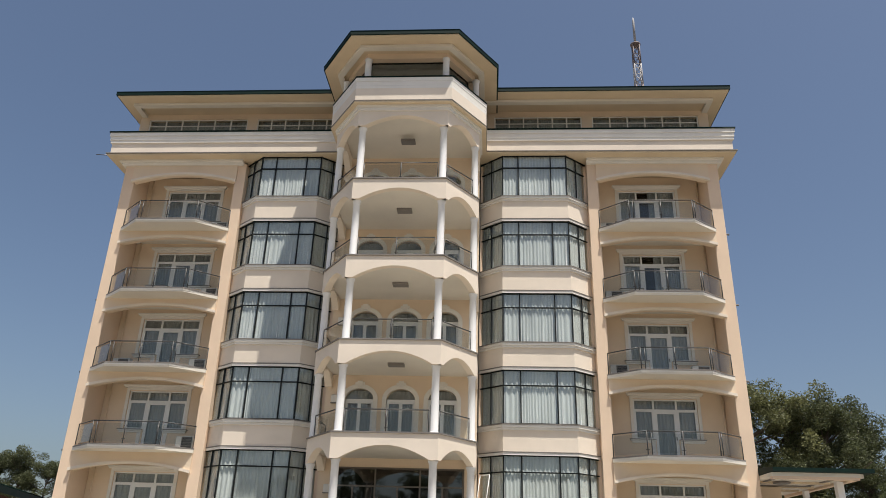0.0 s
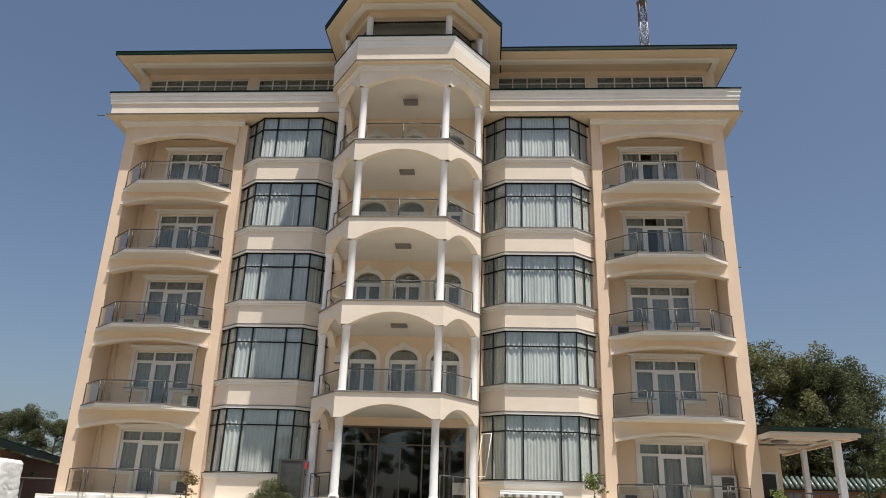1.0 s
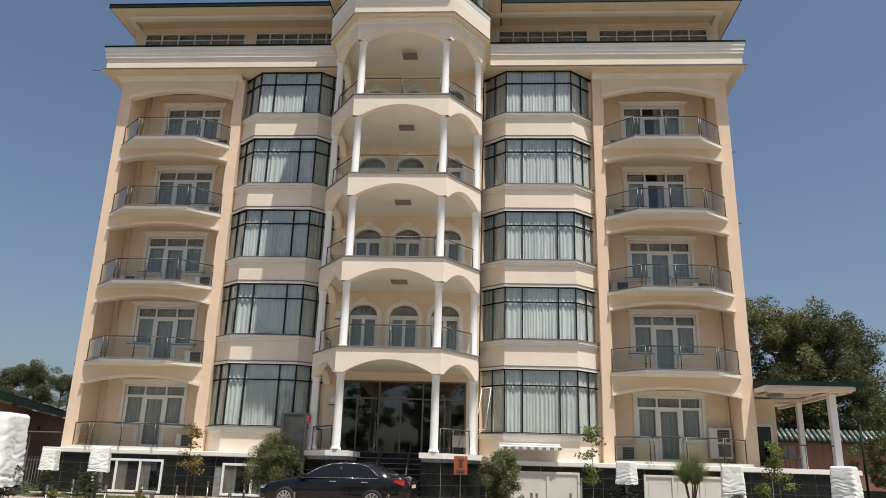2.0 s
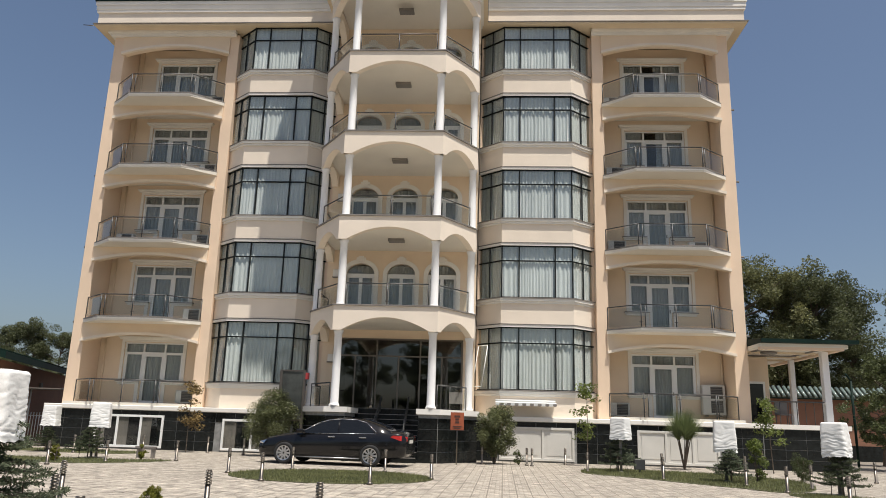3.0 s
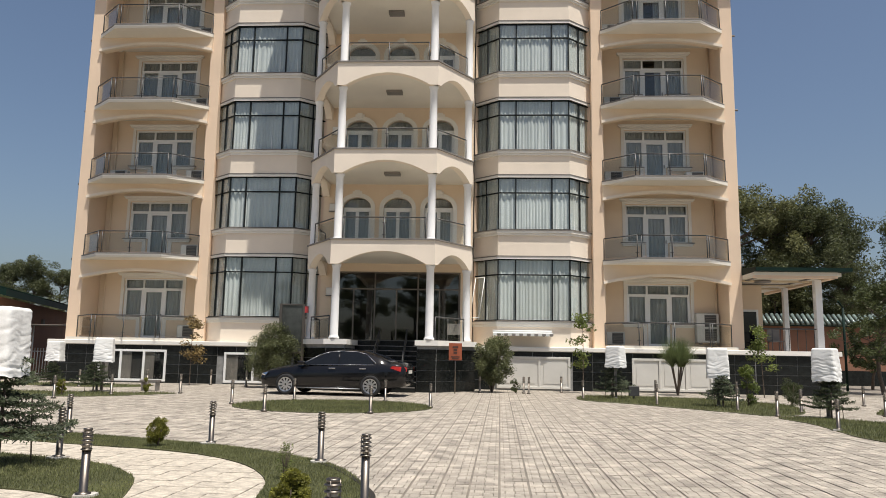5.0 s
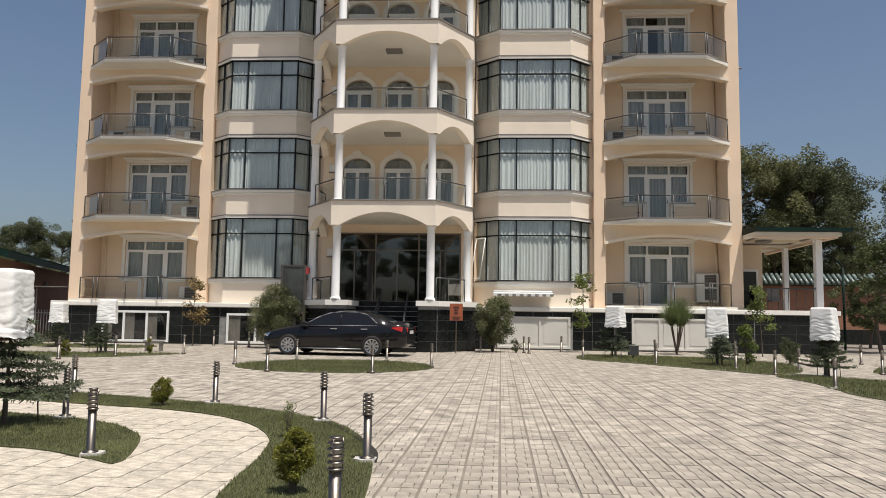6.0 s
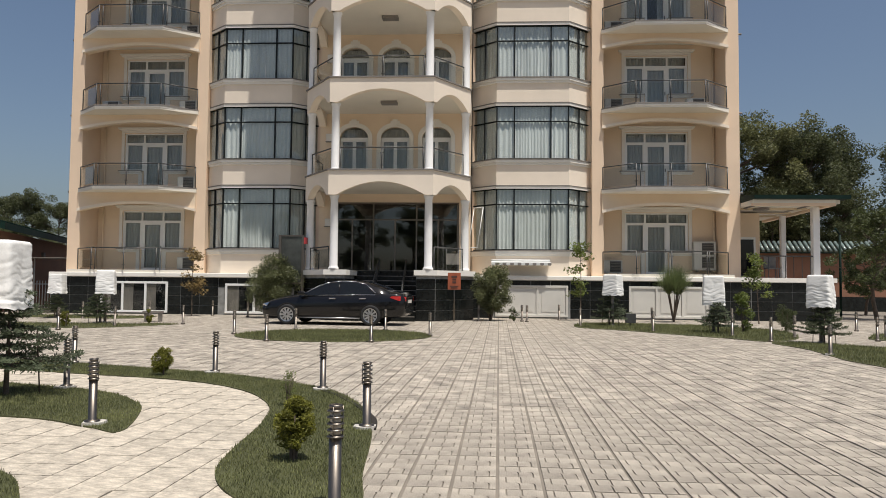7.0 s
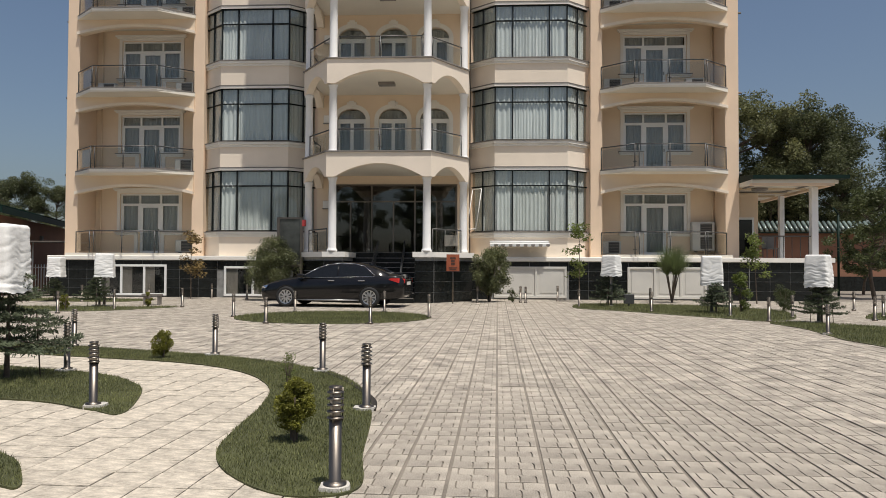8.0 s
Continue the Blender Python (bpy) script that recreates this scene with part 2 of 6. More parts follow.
def french_window(s, cx, fl, seed):
    """White window with a balcony door in the middle, under a moulded head, in the loggia wall."""
    rng = random.Random(seed)
    y = BACK
    x = s * cx
    h_out, top, trans, sill = 1.38, fl + 2.72, fl + 2.18, fl + 1.0
    # wall round the opening
    bm = B()
    x0, x1 = sorted((s * 8.80, s * 13.87))
    ztop = FLOORS[FLOORS.index(fl) + 1] - 0.2 if fl != FLOORS[-1] else SOFFIT
    box(bm, x0, x - h_out, y, y + 0.3, fl - 0.1, ztop)
    box(bm, x + h_out, x1, y, y + 0.3, fl - 0.1, ztop)
    box(bm, x - h_out, x + h_out, y, y + 0.3, top, ztop)
    for a, b in ((x - h_out, x - 0.48), (x + 0.48, x + h_out)):
        box(bm, a, b, y, y + 0.3, fl - 0.1, sill)
    part("loggia_wall", bm, M_SAND, hotel)
    # surround
    bm = B()
    for sg in (-1, 1):
        a, b = sorted((x + sg * h_out, x + sg * (h_out + 0.13)))
        box(bm, a, b, y - 0.05, y - 0.001, sill - 0.1, top + 0.02)
    box(bm, x - h_out - 0.13, x + h_out + 0.13, y - 0.05, y - 0.001, top + 0.02, top + 0.13)
    box(bm, x - h_out - 0.22, x + h_out + 0.22, y - 0.13, y - 0.001, top + 0.13, top + 0.19)
    box(bm, x - h_out - 0.27, x + h_out + 0.27, y - 0.18, y - 0.001, top + 0.19, top + 0.25)
    win = part("window", bm, M_WHITE, hotel)
    bm = B()
    f = 0.075
    yy0, yy1 = y + 0.06, y + 0.13
    for a in (-h_out, h_out - f):
        box(bm, x + a, x + a + f, yy0, yy1, sill, top)
    for a in (-0.53, 0.45):
        box(bm, x + a, x + a + 0.08, yy0, yy1, fl, top)
    box(bm, x - h_out + f, x - 0.53, yy0, yy1, trans, trans + 0.11)
    box(bm, x + 0.53, x + h_out - f, yy0, yy1, trans, trans + 0.11)
    box(bm, x - 0.45, x + 0.45, yy0, yy1, trans, trans + 0.11)
    for a, b in ((-h_out + f, -0.53), (-0.45, 0.45), (0.53, h_out - f)):
        box(bm, x + a, x + b, yy0, yy1, top - 0.06, top)
    for a, b in ((-h_out + f, -0.53), (0.53, h_out - f)):
        box(bm, x + a, x + b, yy0, yy1, sill, sill + 0.07)
        # sash stiles
        box(bm, x + a, x + a + 0.05, yy0 + 0.01, yy1 - 0.01, sill + 0.07, trans)
        box(bm, x + b - 0.05, x + b, yy0 + 0.01, yy1 - 0.01, sill + 0.07, trans)
    part("frame", bm, M_PVC, win)
    for a, b in ((-h_out + f, -0.53), (0.53, h_out - f)):
        pane(win, x + a + 0.05, x + b - 0.05, y + 0.09, sill + 0.07, trans)
        left = a < 0
        bm = B()
        box(bm, x + a - (0.30 if left else 0.02), x + b + (0.02 if left else 0.30), y - 0.15, y + 0.05, sill - 0.03, sill - 0.001)
        sl = part("sill", bm, M_GREYTRIM, win)
        bm = B()
        box(bm, x + a - (0.27 if left else 0), x + b + (0 if left else 0.27), y - 0.12, y - 0.001, sill - 0.085, sill - 0.034)
        box(bm, x + a - (0.22 if left else 0), x + b + (0 if left else 0.22), y - 0.07, y - 0.001, sill - 0.16, sill - 0.089)
        part("sill_moulding", bm, M_WHITE, sl)
        bm = B()
        e = b if left else a
        box(bm, x + e - (0.16 if left else 0.0), x + e + (0.0 if left else 0.16), y - 0.05, y - 0.001, fl, sill - 0.164)
        part("jamb", bm, M_WHITE, win)
    for a, b in ((-h_out + f, -0.53), (-0.45, 0.45), (0.53, h_out - f)):
        pane(win, x + a, x + b, y + 0.09, trans + 0.11, top - 0.06)
    # door leaf
    bm = B()
    for a, b in ((-0.45, -0.36), (0.36, 0.45)):
        box(bm, x + a, x + b, yy0 + 0.01, yy1 + 0.01, fl + 0.02, trans)
    box(bm, x - 0.36, x + 0.36, yy0 + 0.01, yy1 + 0.01, fl + 0.02, fl + 0.14)
    box(bm, x - 0.36, x + 0.36, yy0 + 0.01, yy1 + 0.01, trans - 0.08, trans)
    part("door", bm, M_PVC, win)
    pane(win, x - 0.36, x + 0.36, y + 0.1, fl + 0.14, trans - 0.08)
    bm = B()
    box(bm, x + 0.385, x + 0.415, y + 0.02, y + 0.06, fl + 0.98, fl + 1.12)
    part("door_handle", bm, M_RAIL, win)
    # room behind: a shallow box, its interior gloom put into the dark wall colour
    bm = B()
    box(bm, x - 1.9, x + 1.9, y + 1.6, y + 1.7, fl - 0.1, ztop)
    box(bm, x - 1.9, x + 1.9, y + 0.3, y + 1.6, fl - 0.1, fl)
    box(bm, x - 1.9, x + 1.9, y + 0.3, y + 1.6, ztop - 0.1, ztop)
    for a in (-2.0, 1.9):
        box(bm, x + a, x + a + 0.1, y + 0.3, y + 1.7, fl - 0.1, ztop)
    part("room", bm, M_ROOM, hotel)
    # net curtains
    spans = [(-1.32, 1.32)] if rng.random() < 0.6 else [(-1.32, -0.5), (0.1, 1.32)]
    for a, b in spans:
        bm = B()
        curtain_sheet(bm, [(x + a, y + 0.20), (x + b, y + 0.20)], fl + 0.1, top - 0.02, 0.035, 0.14, seed)
        c = part("curtain", bm, M_DRAPE, None)
        c.location = (X0, 31, 0)
        tagged(c, "pale grey net curtain hanging behind a balcony window", "curtain", "balcony window curtains")


def railing(parent, pts, fl, h, posts_at, inset=0.0):
    """Metal handrail on posts with glass panels along a line in plan."""
    bm = B()
    for a, b in zip(pts, pts[1:]):
        bar(bm, (a[0], a[1], fl + h), (b[0], b[1], fl + h), 0.024)
    part("handrail", bm, M_RAIL, parent)
    for a, b in zip(pts, pts[1:]):
        va, vb = Vector(a), Vector(b)
        n = max(1, round((vb - va).length / 1.5))
        for i in range(n):
            p, q = va.lerp(vb, i / n), va.lerp(vb, (i + 1) / n)
            d = (q - p).normalized()
            p2, q2 = p + d * 0.05, q - d * 0.05
            bm = B()
            slab_wall(bm, p2, q2, 0.01, fl + 0.08, fl + h - 0.09)
            g = part("glass_panel", bm, M_RAILGLASS, parent)
            g.visible_shadow = False
            if i or (a != pts[0]):
                bm = B()
                bar(bm, (p.x, p.y, fl), (p.x, p.y, fl + h), 0.026)
                if not i:
                    bar(bm, (p.x + d.x * 0.17, p.y + d.y * 0.17, fl), (p.x + d.x * 0.17, p.y + d.y * 0.17, fl + h), 0.02)
                for zz in (0.2, h - 0.2):
                    bar(bm, (p.x - d.x * 0.07, p.y - d.y * 0.07, fl + zz), (p.x + d.x * 0.07, p.y + d.y * 0.07, fl + zz), 0.014, 6)
                part("post", bm, M_RAIL, parent)
    for p in (pts[0], pts[-1]):
        bm = B()
        bar(bm, (p[0], p[1], fl), (p[0], p[1], fl + h), 0.02)
        part("post", bm, M_RAIL, parent)


LC = 11.335     # middle of a loggia
for s in (-1, 1):
    for i, fl in enumerate(FLOORS):
        french_window(s, LC, fl, 17 * i + s)
        # balcony slab
        outline = [(8.70, W - 0.08), (9.90, W - 1.15), (12.77, W - 1.15), (13.97, W - 0.08)]
        plan = mirror(outline, s)
        if s < 0:
            plan = plan[::-1]
        if i:
            bm = B()
            prism(bm, [plan[0], *grow(plan, -0.04)[1:3], plan[3], (plan[3][0], W + 0.005), (s * 13.86 if s > 0 else s * 8.81, W + 0.005), (s * 13.86 if s > 0 else s * 8.81, BACK), (s * 8.81 if s > 0 else s * 13.86, BACK), (s * 8.81 if s > 0 else s * 13.86, W + 0.005), (plan[0][0], W + 0.005)], fl - 0.20, fl - 0.06)
            bal = part("balcony", bm, M_SOFFIT, hotel)
            bm = B()
            prism(bm, [*plan, (plan[3][0], W + 0.004), (plan[0][0], W + 0.004)], fl - 0.056, fl - 0.005)
            part("slab_edge", bm, M_GREYTRIM, bal)
            bm = B()
            q = grow(plan, -0.02)
            for a, b in zip(q, q[1:]):
                slab_wall(bm, a, b, 0.05, fl - 0.13, fl - 0.06)
            part("drip_moulding", bm, M_WHITE, bal)
        else:
            bm = B()
            x0, x1 = sorted((s * 8.80, s * 13.87))
            box(bm, x0, x1, 30.2, BACK, fl - 0.12, fl - 0.004)
            bal = part("terrace_floor", bm, M_SOFFIT, hotel)
        railing(bal, [(p[0], p[1]) for p in grow(plan, -0.09)], fl, 0.92, None)
        # arched head of the opening
        top = FLOORS[i + 1] - 0.2 if i < 4 else SOFFIT
        spring, crown = (fl + 2.58, fl + 2.91) if i < 4 else (fl + 2.46, fl + 2.86)
        p0, p1 = ((8.72, W - 0.07), (13.95, W - 0.07)) if s > 0 else ((-13.95, W - 0.07), (-8.72, W - 0.07))
        bm = B()
        arched(bm, p0, p1, 0.068, top, spring, crown)
        arched(bm, (p0[0] + 0.09, W), (p1[0] - 0.09, W), 0.25, top, spring + 0.002, crown + 0.002)
        head = part("arched_lintel", bm, M_SAND, hotel)
        bm = B()
        arched(bm, (p0[0] - 0.01, W - 0.15), (p1[0] + 0.01, W - 0.15), 0.149, top, spring - 0.03, crown - 0.03, rim=0.12)
        part("arch_moulding", bm, M_CREAM, head)
        # rain pipe in the corner of the loggia
        bm = B()
        bar(bm, (s * 13.78 if s > 0 else -13.60, BACK - 0.08, fl), (s * 13.78 if s > 0 else -13.60, BACK - 0.08, top), 0.04)
        part("rain_pipe", bm, M_SAND, hotel)
        # spout on the outer side
        if i:
            bm = B()
            bar(bm, (s * 14.43, W + 0.4, fl - 0.1), (s * 14.68, W + 0.4, fl - 0.12), 0.045)
            part("spout", bm, M_GREYTRIM, hotel)

# bay windows
GB = [2.80, 6.62, 10.08, 13.58, 17.08]
GT = [5.37, 8.87, 12.30, 15.80, 19.27]
for s in (-1, 1):
    if s > 0:
        plan = [(3.24, 31.5), (4.27, BAY), (7.29, BAY), (8.28, 31.5)]
    else:
        plan = [(-8.42, 31.5), (-7.38, BAY), (-4.45, BAY), (-3.42, 31.5)]
    for i in range(5):
        z0 = GT[i - 1] if i else 1.72
        bm = B()
        prism(bm, plan, z0, GB[i])
        bay = part("bay_window", bm, M_CREAM, hotel)
        # mouldings
        for o, a, b in ((0.06, GB[i] - 0.25, GB[i] - 0.16), (0.11, GB[i] - 0.155, GB[i] - 0.05)):
            bm = B()
            prism(bm, grow(plan, o), a, b)
            part("moulding", bm, M_WHITE, bay)
        bm = B()
        prism(bm, grow(plan, 0.14), GB[i] - 0.046, GB[i] - 0.01)
        part("sill", bm, M_GREYTRIM, bay)
        if i < 4:
            bm = B()
            prism(bm, grow(plan, 0.04), GT[i], GT[i] + 0.10)
            part("moulding", bm, M_WHITE, bay)
            bm = B()
            prism(bm, grow(plan, 0.06), GT[i] + 0.104, GT[i] + 0.14)
            part("drip_edge", bm, M_GREYTRIM, bay)
        # dark frame
        zt = GT[i] - 0.68
        bm = B()
        fr = grow(plan, -0.04)
        lines = []
        for k, (a, b) in enumerate(zip(fr, fr[1:])):
            va, vb = Vector(a), Vector(b)
            cuts = (0, 0.245, 0.755, 1) if k == 1 else (0, 0.5, 1)
            for c0, c1 in zip(cuts, cuts[1:]):
                lines.append((va.lerp(vb, c0), va.lerp(vb, c1)))
        for a, b in lines:
            d = (b - a).normalized()
            for z0_, z1_ in ((GB[i], GB[i] + 0.045), (zt, zt + 0.05), (GT[i] - 0.04, GT[i])):
                slab_wall(bm, a, b, 0.06, z0_, z1_)
        for p in [l[0] for l in lines] + [lines[-1][1]]:
            box(bm, p.x - 0.026, p.x + 0.026, p.y - 0.012, p.y + 0.07, GB[i], GT[i])
        part("frame", bm, M_DARKFRAME, bay)
        for a, b in lines:
            d = (b - a).normalized()
            n = Vector((-d.y, d.x)) * 0.03
            for z0_, z1_ in ((GB[i] + 0.06, zt), (zt + 0.06, GT[i] - 0.05)):
                bm = B()
                slab_wall(bm, a + n + d * 0.03, b + n - d * 0.03, 0.01, z0_, z1_)
                g = part("pane", bm, M_GLASS, bay)
                g.visible_shadow = False
        bm = B()
        cl = grow(plan, -0.12)
        curtain_sheet(bm, cl, GB[i] + 0.03, GT[i] - 0.04, 0.034, 0.15, i * 7 + s)
        c = part("curtain", bm, M_CURTAIN, None)
        c.location = (X0, 31, 0)
        tagged(c, "long white pleated curtain drawn across a bay window", "curtain", "bay window curtains")

# one sash tilted open
bm = B()
q0, q1, z0, z1 = Vector((3.42, 31.22)), Vector((3.80, 30.86)), 2.9, 4.6
dd = (q1 - q0).normalized()
nn = Vector((dd.y, -dd.x))
for a, b in (((0, z0), (1, z0)), ((0, z1), (1, z1)), ((0, z0), (0, z1)), ((1, z0), (1, z1))):
    pts = []
    for k, z in (a, b):
        p = q0.lerp(q1, k) + nn * (0.10 + 0.34 * (1 - (z - z0) / (z1 - z0)))
        pts.append((p.x, p.y, z))
    bar(bm, pts[0], pts[1], 0.018, 6)
part("open_sash", bm, M_PVC, hotel, "white window sash tilted open")
# tower
TP = [(-3.22, 31.5), (-3.22, 28.30), (-1.92, 26.40), (1.92, 26.40), (3.22, 28.30), (3.22, 31.5)]
TBACK = 30.6
COLS = [(-3.03, 28.36), (-1.74, 26.68), (1.74, 26.68), (3.03, 28.36)]
for i in range(5):
    fl = FLOORS[i]
    nxt = FLOORS[i + 1] if i < 4 else SOFFIT + 0.0
    # back wall with openings
    bm = B()
    if i == 0:
        box(bm, -3.2, -2.72, TBACK, 31.5, fl - 0.2, nxt)
        box(bm, 2.72, 3.2, TBACK, 31.5, fl - 0.2, nxt)
        box(bm, -2.72, 2.72, TBACK, 31.5, 4.78, nxt)
        part("tower_wall", bm, M_SAND, hotel)
    else:
        edges = [-3.2]
        for c in (-1.75, 0, 1.75):
            edges += [c - 0.6, c + 0.6]
        edges.append(3.2)
        for a, b in zip(edges[::2], edges[1::2]):
            box(bm, a, b, TBACK, TBACK + 0.3, fl - 0.1, nxt)
        for c in (-1.75, 0, 1.75):
            arched(bm, (c - 0.6, TBACK), (c + 0.6, TBACK), 0.3, nxt, fl + 2.1, fl + 2.55, ellipse=True)
        part("tower_wall", bm, M_SAND, hotel)
        # dark sheet behind the arched doors in place of an unlit room
        bm = B()
        box(bm, -3.2, 3.2, 31.45, 31.6, fl - 0.1, nxt)
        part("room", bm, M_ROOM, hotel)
        for c in (-1.75, 0, 1.75):
            bm = B()
            curtain_sheet(bm, [(c - 0.62, TBACK + 0.24), (c + 0.62, TBACK + 0.24)], fl + 0.05, fl + 2.5, 0.025, 0.13, int(i * 5 + c * 4))
            cu = part("curtain", bm, M_DRAPE, None)
            cu.location = (X0, 31, 0)
            tagged(cu, "pale net curtain behind an arched balcony door", "curtain", "arched door curtains")
            bm = B()
            yq = TBACK - 0.06
            n = 22
            inner, outer = [], []
            for k in range(n + 1):
                a = math.pi * k / n
                inner.append((c - 0.6 * math.cos(a), fl + 2.1 + 0.45 * math.sin(a)))
                outer.append((c - 0.78 * math.cos(a), fl + 2.1 + 0.63 * math.sin(a)))
            inner = [(c - 0.6, fl)] + inner + [(c + 0.6, fl)]
            outer = [(c - 0.78, fl)] + outer + [(c + 0.78, fl)]
            vs = [[bm.verts.new((x, y, z)) for x, z in q] for q, y in ((inner, yq), (outer, yq), (inner, TBACK + 0.1), (outer, TBACK - 0.001))]
            for k in range(len(inner) - 1):
                bm.faces.new((vs[0][k], vs[0][k + 1], vs[1][k + 1], vs[1][k]))
                bm.faces.new((vs[0][k], vs[2][k], vs[2][k + 1], vs[0][k + 1]))
                bm.faces.new((vs[1][k], vs[1][k + 1], vs[3][k + 1], vs[3][k]))
            box(bm, c - 0.11, c + 0.11, yq - 0.05, yq + 0.02, fl + 2.62, fl + 2.86)
            box(bm, c - 0.2, c + 0.2, yq - 0.03, yq + 0.02, fl + 2.68, fl + 2.8)
            door = part("arched_door", bm, M_WHITE, hotel)
            bm = B()
            y0, y1 = TBACK + 0.08, TBACK + 0.15
            box(bm, c - 0.6, c + 0.6, y0, y1, fl + 2.02, fl + 2.12)
            for a, b in ((-0.6, -0.5), (-0.07, 0.07), (0.5, 0.6)):
                box(bm, c + a, c + b, y0, y1, fl, fl + 2.02)
            for a, b in ((-0.5, -0.07), (0.07, 0.5)):
                box(bm, c + a, c + b, y0, y1, fl, fl + 0.16)
                box(bm, c + a, c + b, y0, y1, fl + 1.94, fl + 2.02)
            part("frame", bm, M_PVC, door)
            for a, b in ((-0.5, -0.07), (0.07, 0.5)):
                pane(door, c + a, c + b, TBACK + 0.11, fl + 0.16, fl + 1.94)
            pane(door, c - 0.6, c + 0.6, TBACK + 0.12, fl + 2.12, fl + 2.56)
    # floor plate
    inner = grow(TP, -0.29)
    if i:
        bm = B()
        prism(bm, [(-2.93, TBACK), *inner[1:5], (2.93, TBACK)], fl - 0.30, fl)
        part("floor_plate", bm, M_SOFFIT, hotel)
    # arched fascia over this storey
    spring, crown = nxt - 0.84, nxt - 0.35
    topz = nxt + 0.06 if i < 4 else SOFFIT
    for a, b, m0, m1 in ((TP[1], TP[2], 0.16, 0.18), (TP[2], TP[3], 0.30, 0.30), (TP[3], TP[4], 0.18, 0.16)):
        bm = B()
        side = abs(a[0] - b[0]) < 3
        arched(bm, a, b, 0.28, topz, spring, crown - (0.02 if side else 0), m0, m1)
        part("arched_fascia", bm, M_CREAM, hotel)
    for s in (-1, 1):
        bm = B()
        a, b = ((s * 3.22, 28.30), (s * 3.22, TBACK + 0.02))
        if s < 0:
            a, b = b, a
        arched(bm, a, b, 0.28, topz, spring, crown - 0.02, 0.18, 0.18)
        part("arched_fascia", bm, M_CREAM, hotel)
    if i < 4:
        bm = B()
        ring = grow(TP, 0.05)
        for a, b in zip(ring, ring[1:]):
            slab_wall(bm, a, b, 0.16, topz + 0.003, topz + 0.05)
        part("drip_edge", bm, M_GREYTRIM, hotel)
    # columns
    foot = fl + 0.06 if i else 1.86
    for cx, cy in COLS:
        bm = B()
        lathe(bm, [(0.19, foot), (0.19, foot + 0.06), (0.165, foot + 0.09), (0.15, foot + 0.14), (0.146, (foot + spring) / 2), (0.138, spring - 0.14), (0.15, spring - 0.13), (0.15, spring - 0.08), (0.18, spring - 0.04), (0.18, spring + 0.02)], 24, cx, cy)
        part("column", bm, M_COLUMN, hotel)
    # ceiling lamp
    bm = B()
    box(bm, -0.32, 0.32, 28.35, 28.75, nxt - 0.40, nxt - 0.302)
    if i:
        part("ceiling_lamp", bm, M_GREYTRIM, hotel, "square bronze-coloured ceiling lamp, unlit")
    else:
        bm.free()
    # railing
    if i:
        bm = B()
        box(bm, -0.3, 0.3, 30.52, 30.535, fl - 0.01, fl + 0.01)
        rail = part("railing", bm, M_RAIL, hotel)
        for a, b in ((COLS[0], COLS[1]), (COLS[1], COLS[2]), (COLS[2], COLS[3])):
            va, vb = Vector(a), Vector(b)
            d = (vb - va).normalized()
            n = Vector((d.y, -d.x)) * 0.05
            railing(rail, [tuple(va + d * 0.2 + n), tuple(vb - d * 0.2 + n)], fl + 0.08, 0.86, None)
        for s in (-1, 1):
            railing(rail, [(s * 3.05, 28.6), (s * 3.05, 30.5)], fl + 0.08, 0.86, None)

# entrance: glass front, lobby, stair between two stone blocks
y0, y1 = TBACK + 0.05, TBACK + 0.12
bm = B()
box(bm, -2.72, 2.72, y0 + 0.005, y1 + 0.005, 4.72, 4.775)
entr = part("entrance_front", bm, M_STEEL, hotel, "steel-framed dark glass entrance front with sliding doors")
for k, x in enumerate((-2.7, -1.81, -0.91, 0.01, 0.91, 1.82, 2.64)):
    z1 = 4.04 if k in (1, 3, 5) else 4.76
    bm = B()
    box(bm, x, x + 0.06, y0, y1, 1.86, z1)
    part("mullion", bm, M_STEEL, entr)
for z in (1.86, 4.02):
    bm = B()
    box(bm, -2.72, 2.72, y0 + 0.005, y1 + 0.005, z, z + 0.055)
    part("transom", bm, M_STEEL, entr)
for a, b, c, d in ((-2.64, -1.81, 1.92, 4.02), (-1.75, -0.91, 1.92, 4.02), (-0.85, 0.01, 1.92, 4.02), (0.07, 0.91, 1.92, 4.02), (0.97, 1.82, 1.92, 4.02), (1.88, 2.64, 1.92, 4.02), (-2.64, -0.91, 4.08, 4.72), (-0.85, 0.91, 4.08, 4.72), (0.97, 2.64, 4.08, 4.72)):
    pane(entr, a, b, TBACK + 0.08, c, d, M_DARKGLASS)
# lobby box, its dim interior helped by the dark wall colour
bm = B()
box(bm, -2.9, 2.9, 34.5, 34.6, 1.8, 4.9)
box(bm, -3.0, -2.9, 31.5, 34.6, 1.8, 4.9)
box(bm, 2.9, 3.0, 31.5, 34.6, 1.8, 4.9)
box(bm, -3.0, 3.0, 31.5, 34.6, 4.9, 5.0)
box(bm, -3.0, 3.0, 31.5, 34.6, 1.7, 1.85)
part("lobby", bm, M_ROOM, hotel)
bm = B()
box(bm, -3.1, 3.1, 28.9, TBACK, 1.55, 1.85)
part("entrance_floor", bm, M_GRANITE, hotel)
RAIL_X = (-0.36, 0.70)
for k in range(9):
    bm = B()
    z = 1.85 - (k + 1) * 0.185
    box(bm, -1.3, 1.3, 28.9 - (k + 1) * 0.29, 28.9 - k * 0.29, 0, z)
    stp = part("step", bm, M_GRANITE, hotel)
    bm = B()
    y = 28.9 - (k + 1) * 0.29
    box(bm, -1.3, 1.3, y - 0.006, y - 0.001, z - 0.03, z - 0.001)
    part("nosing", bm, M_GREYTRIM, stp)
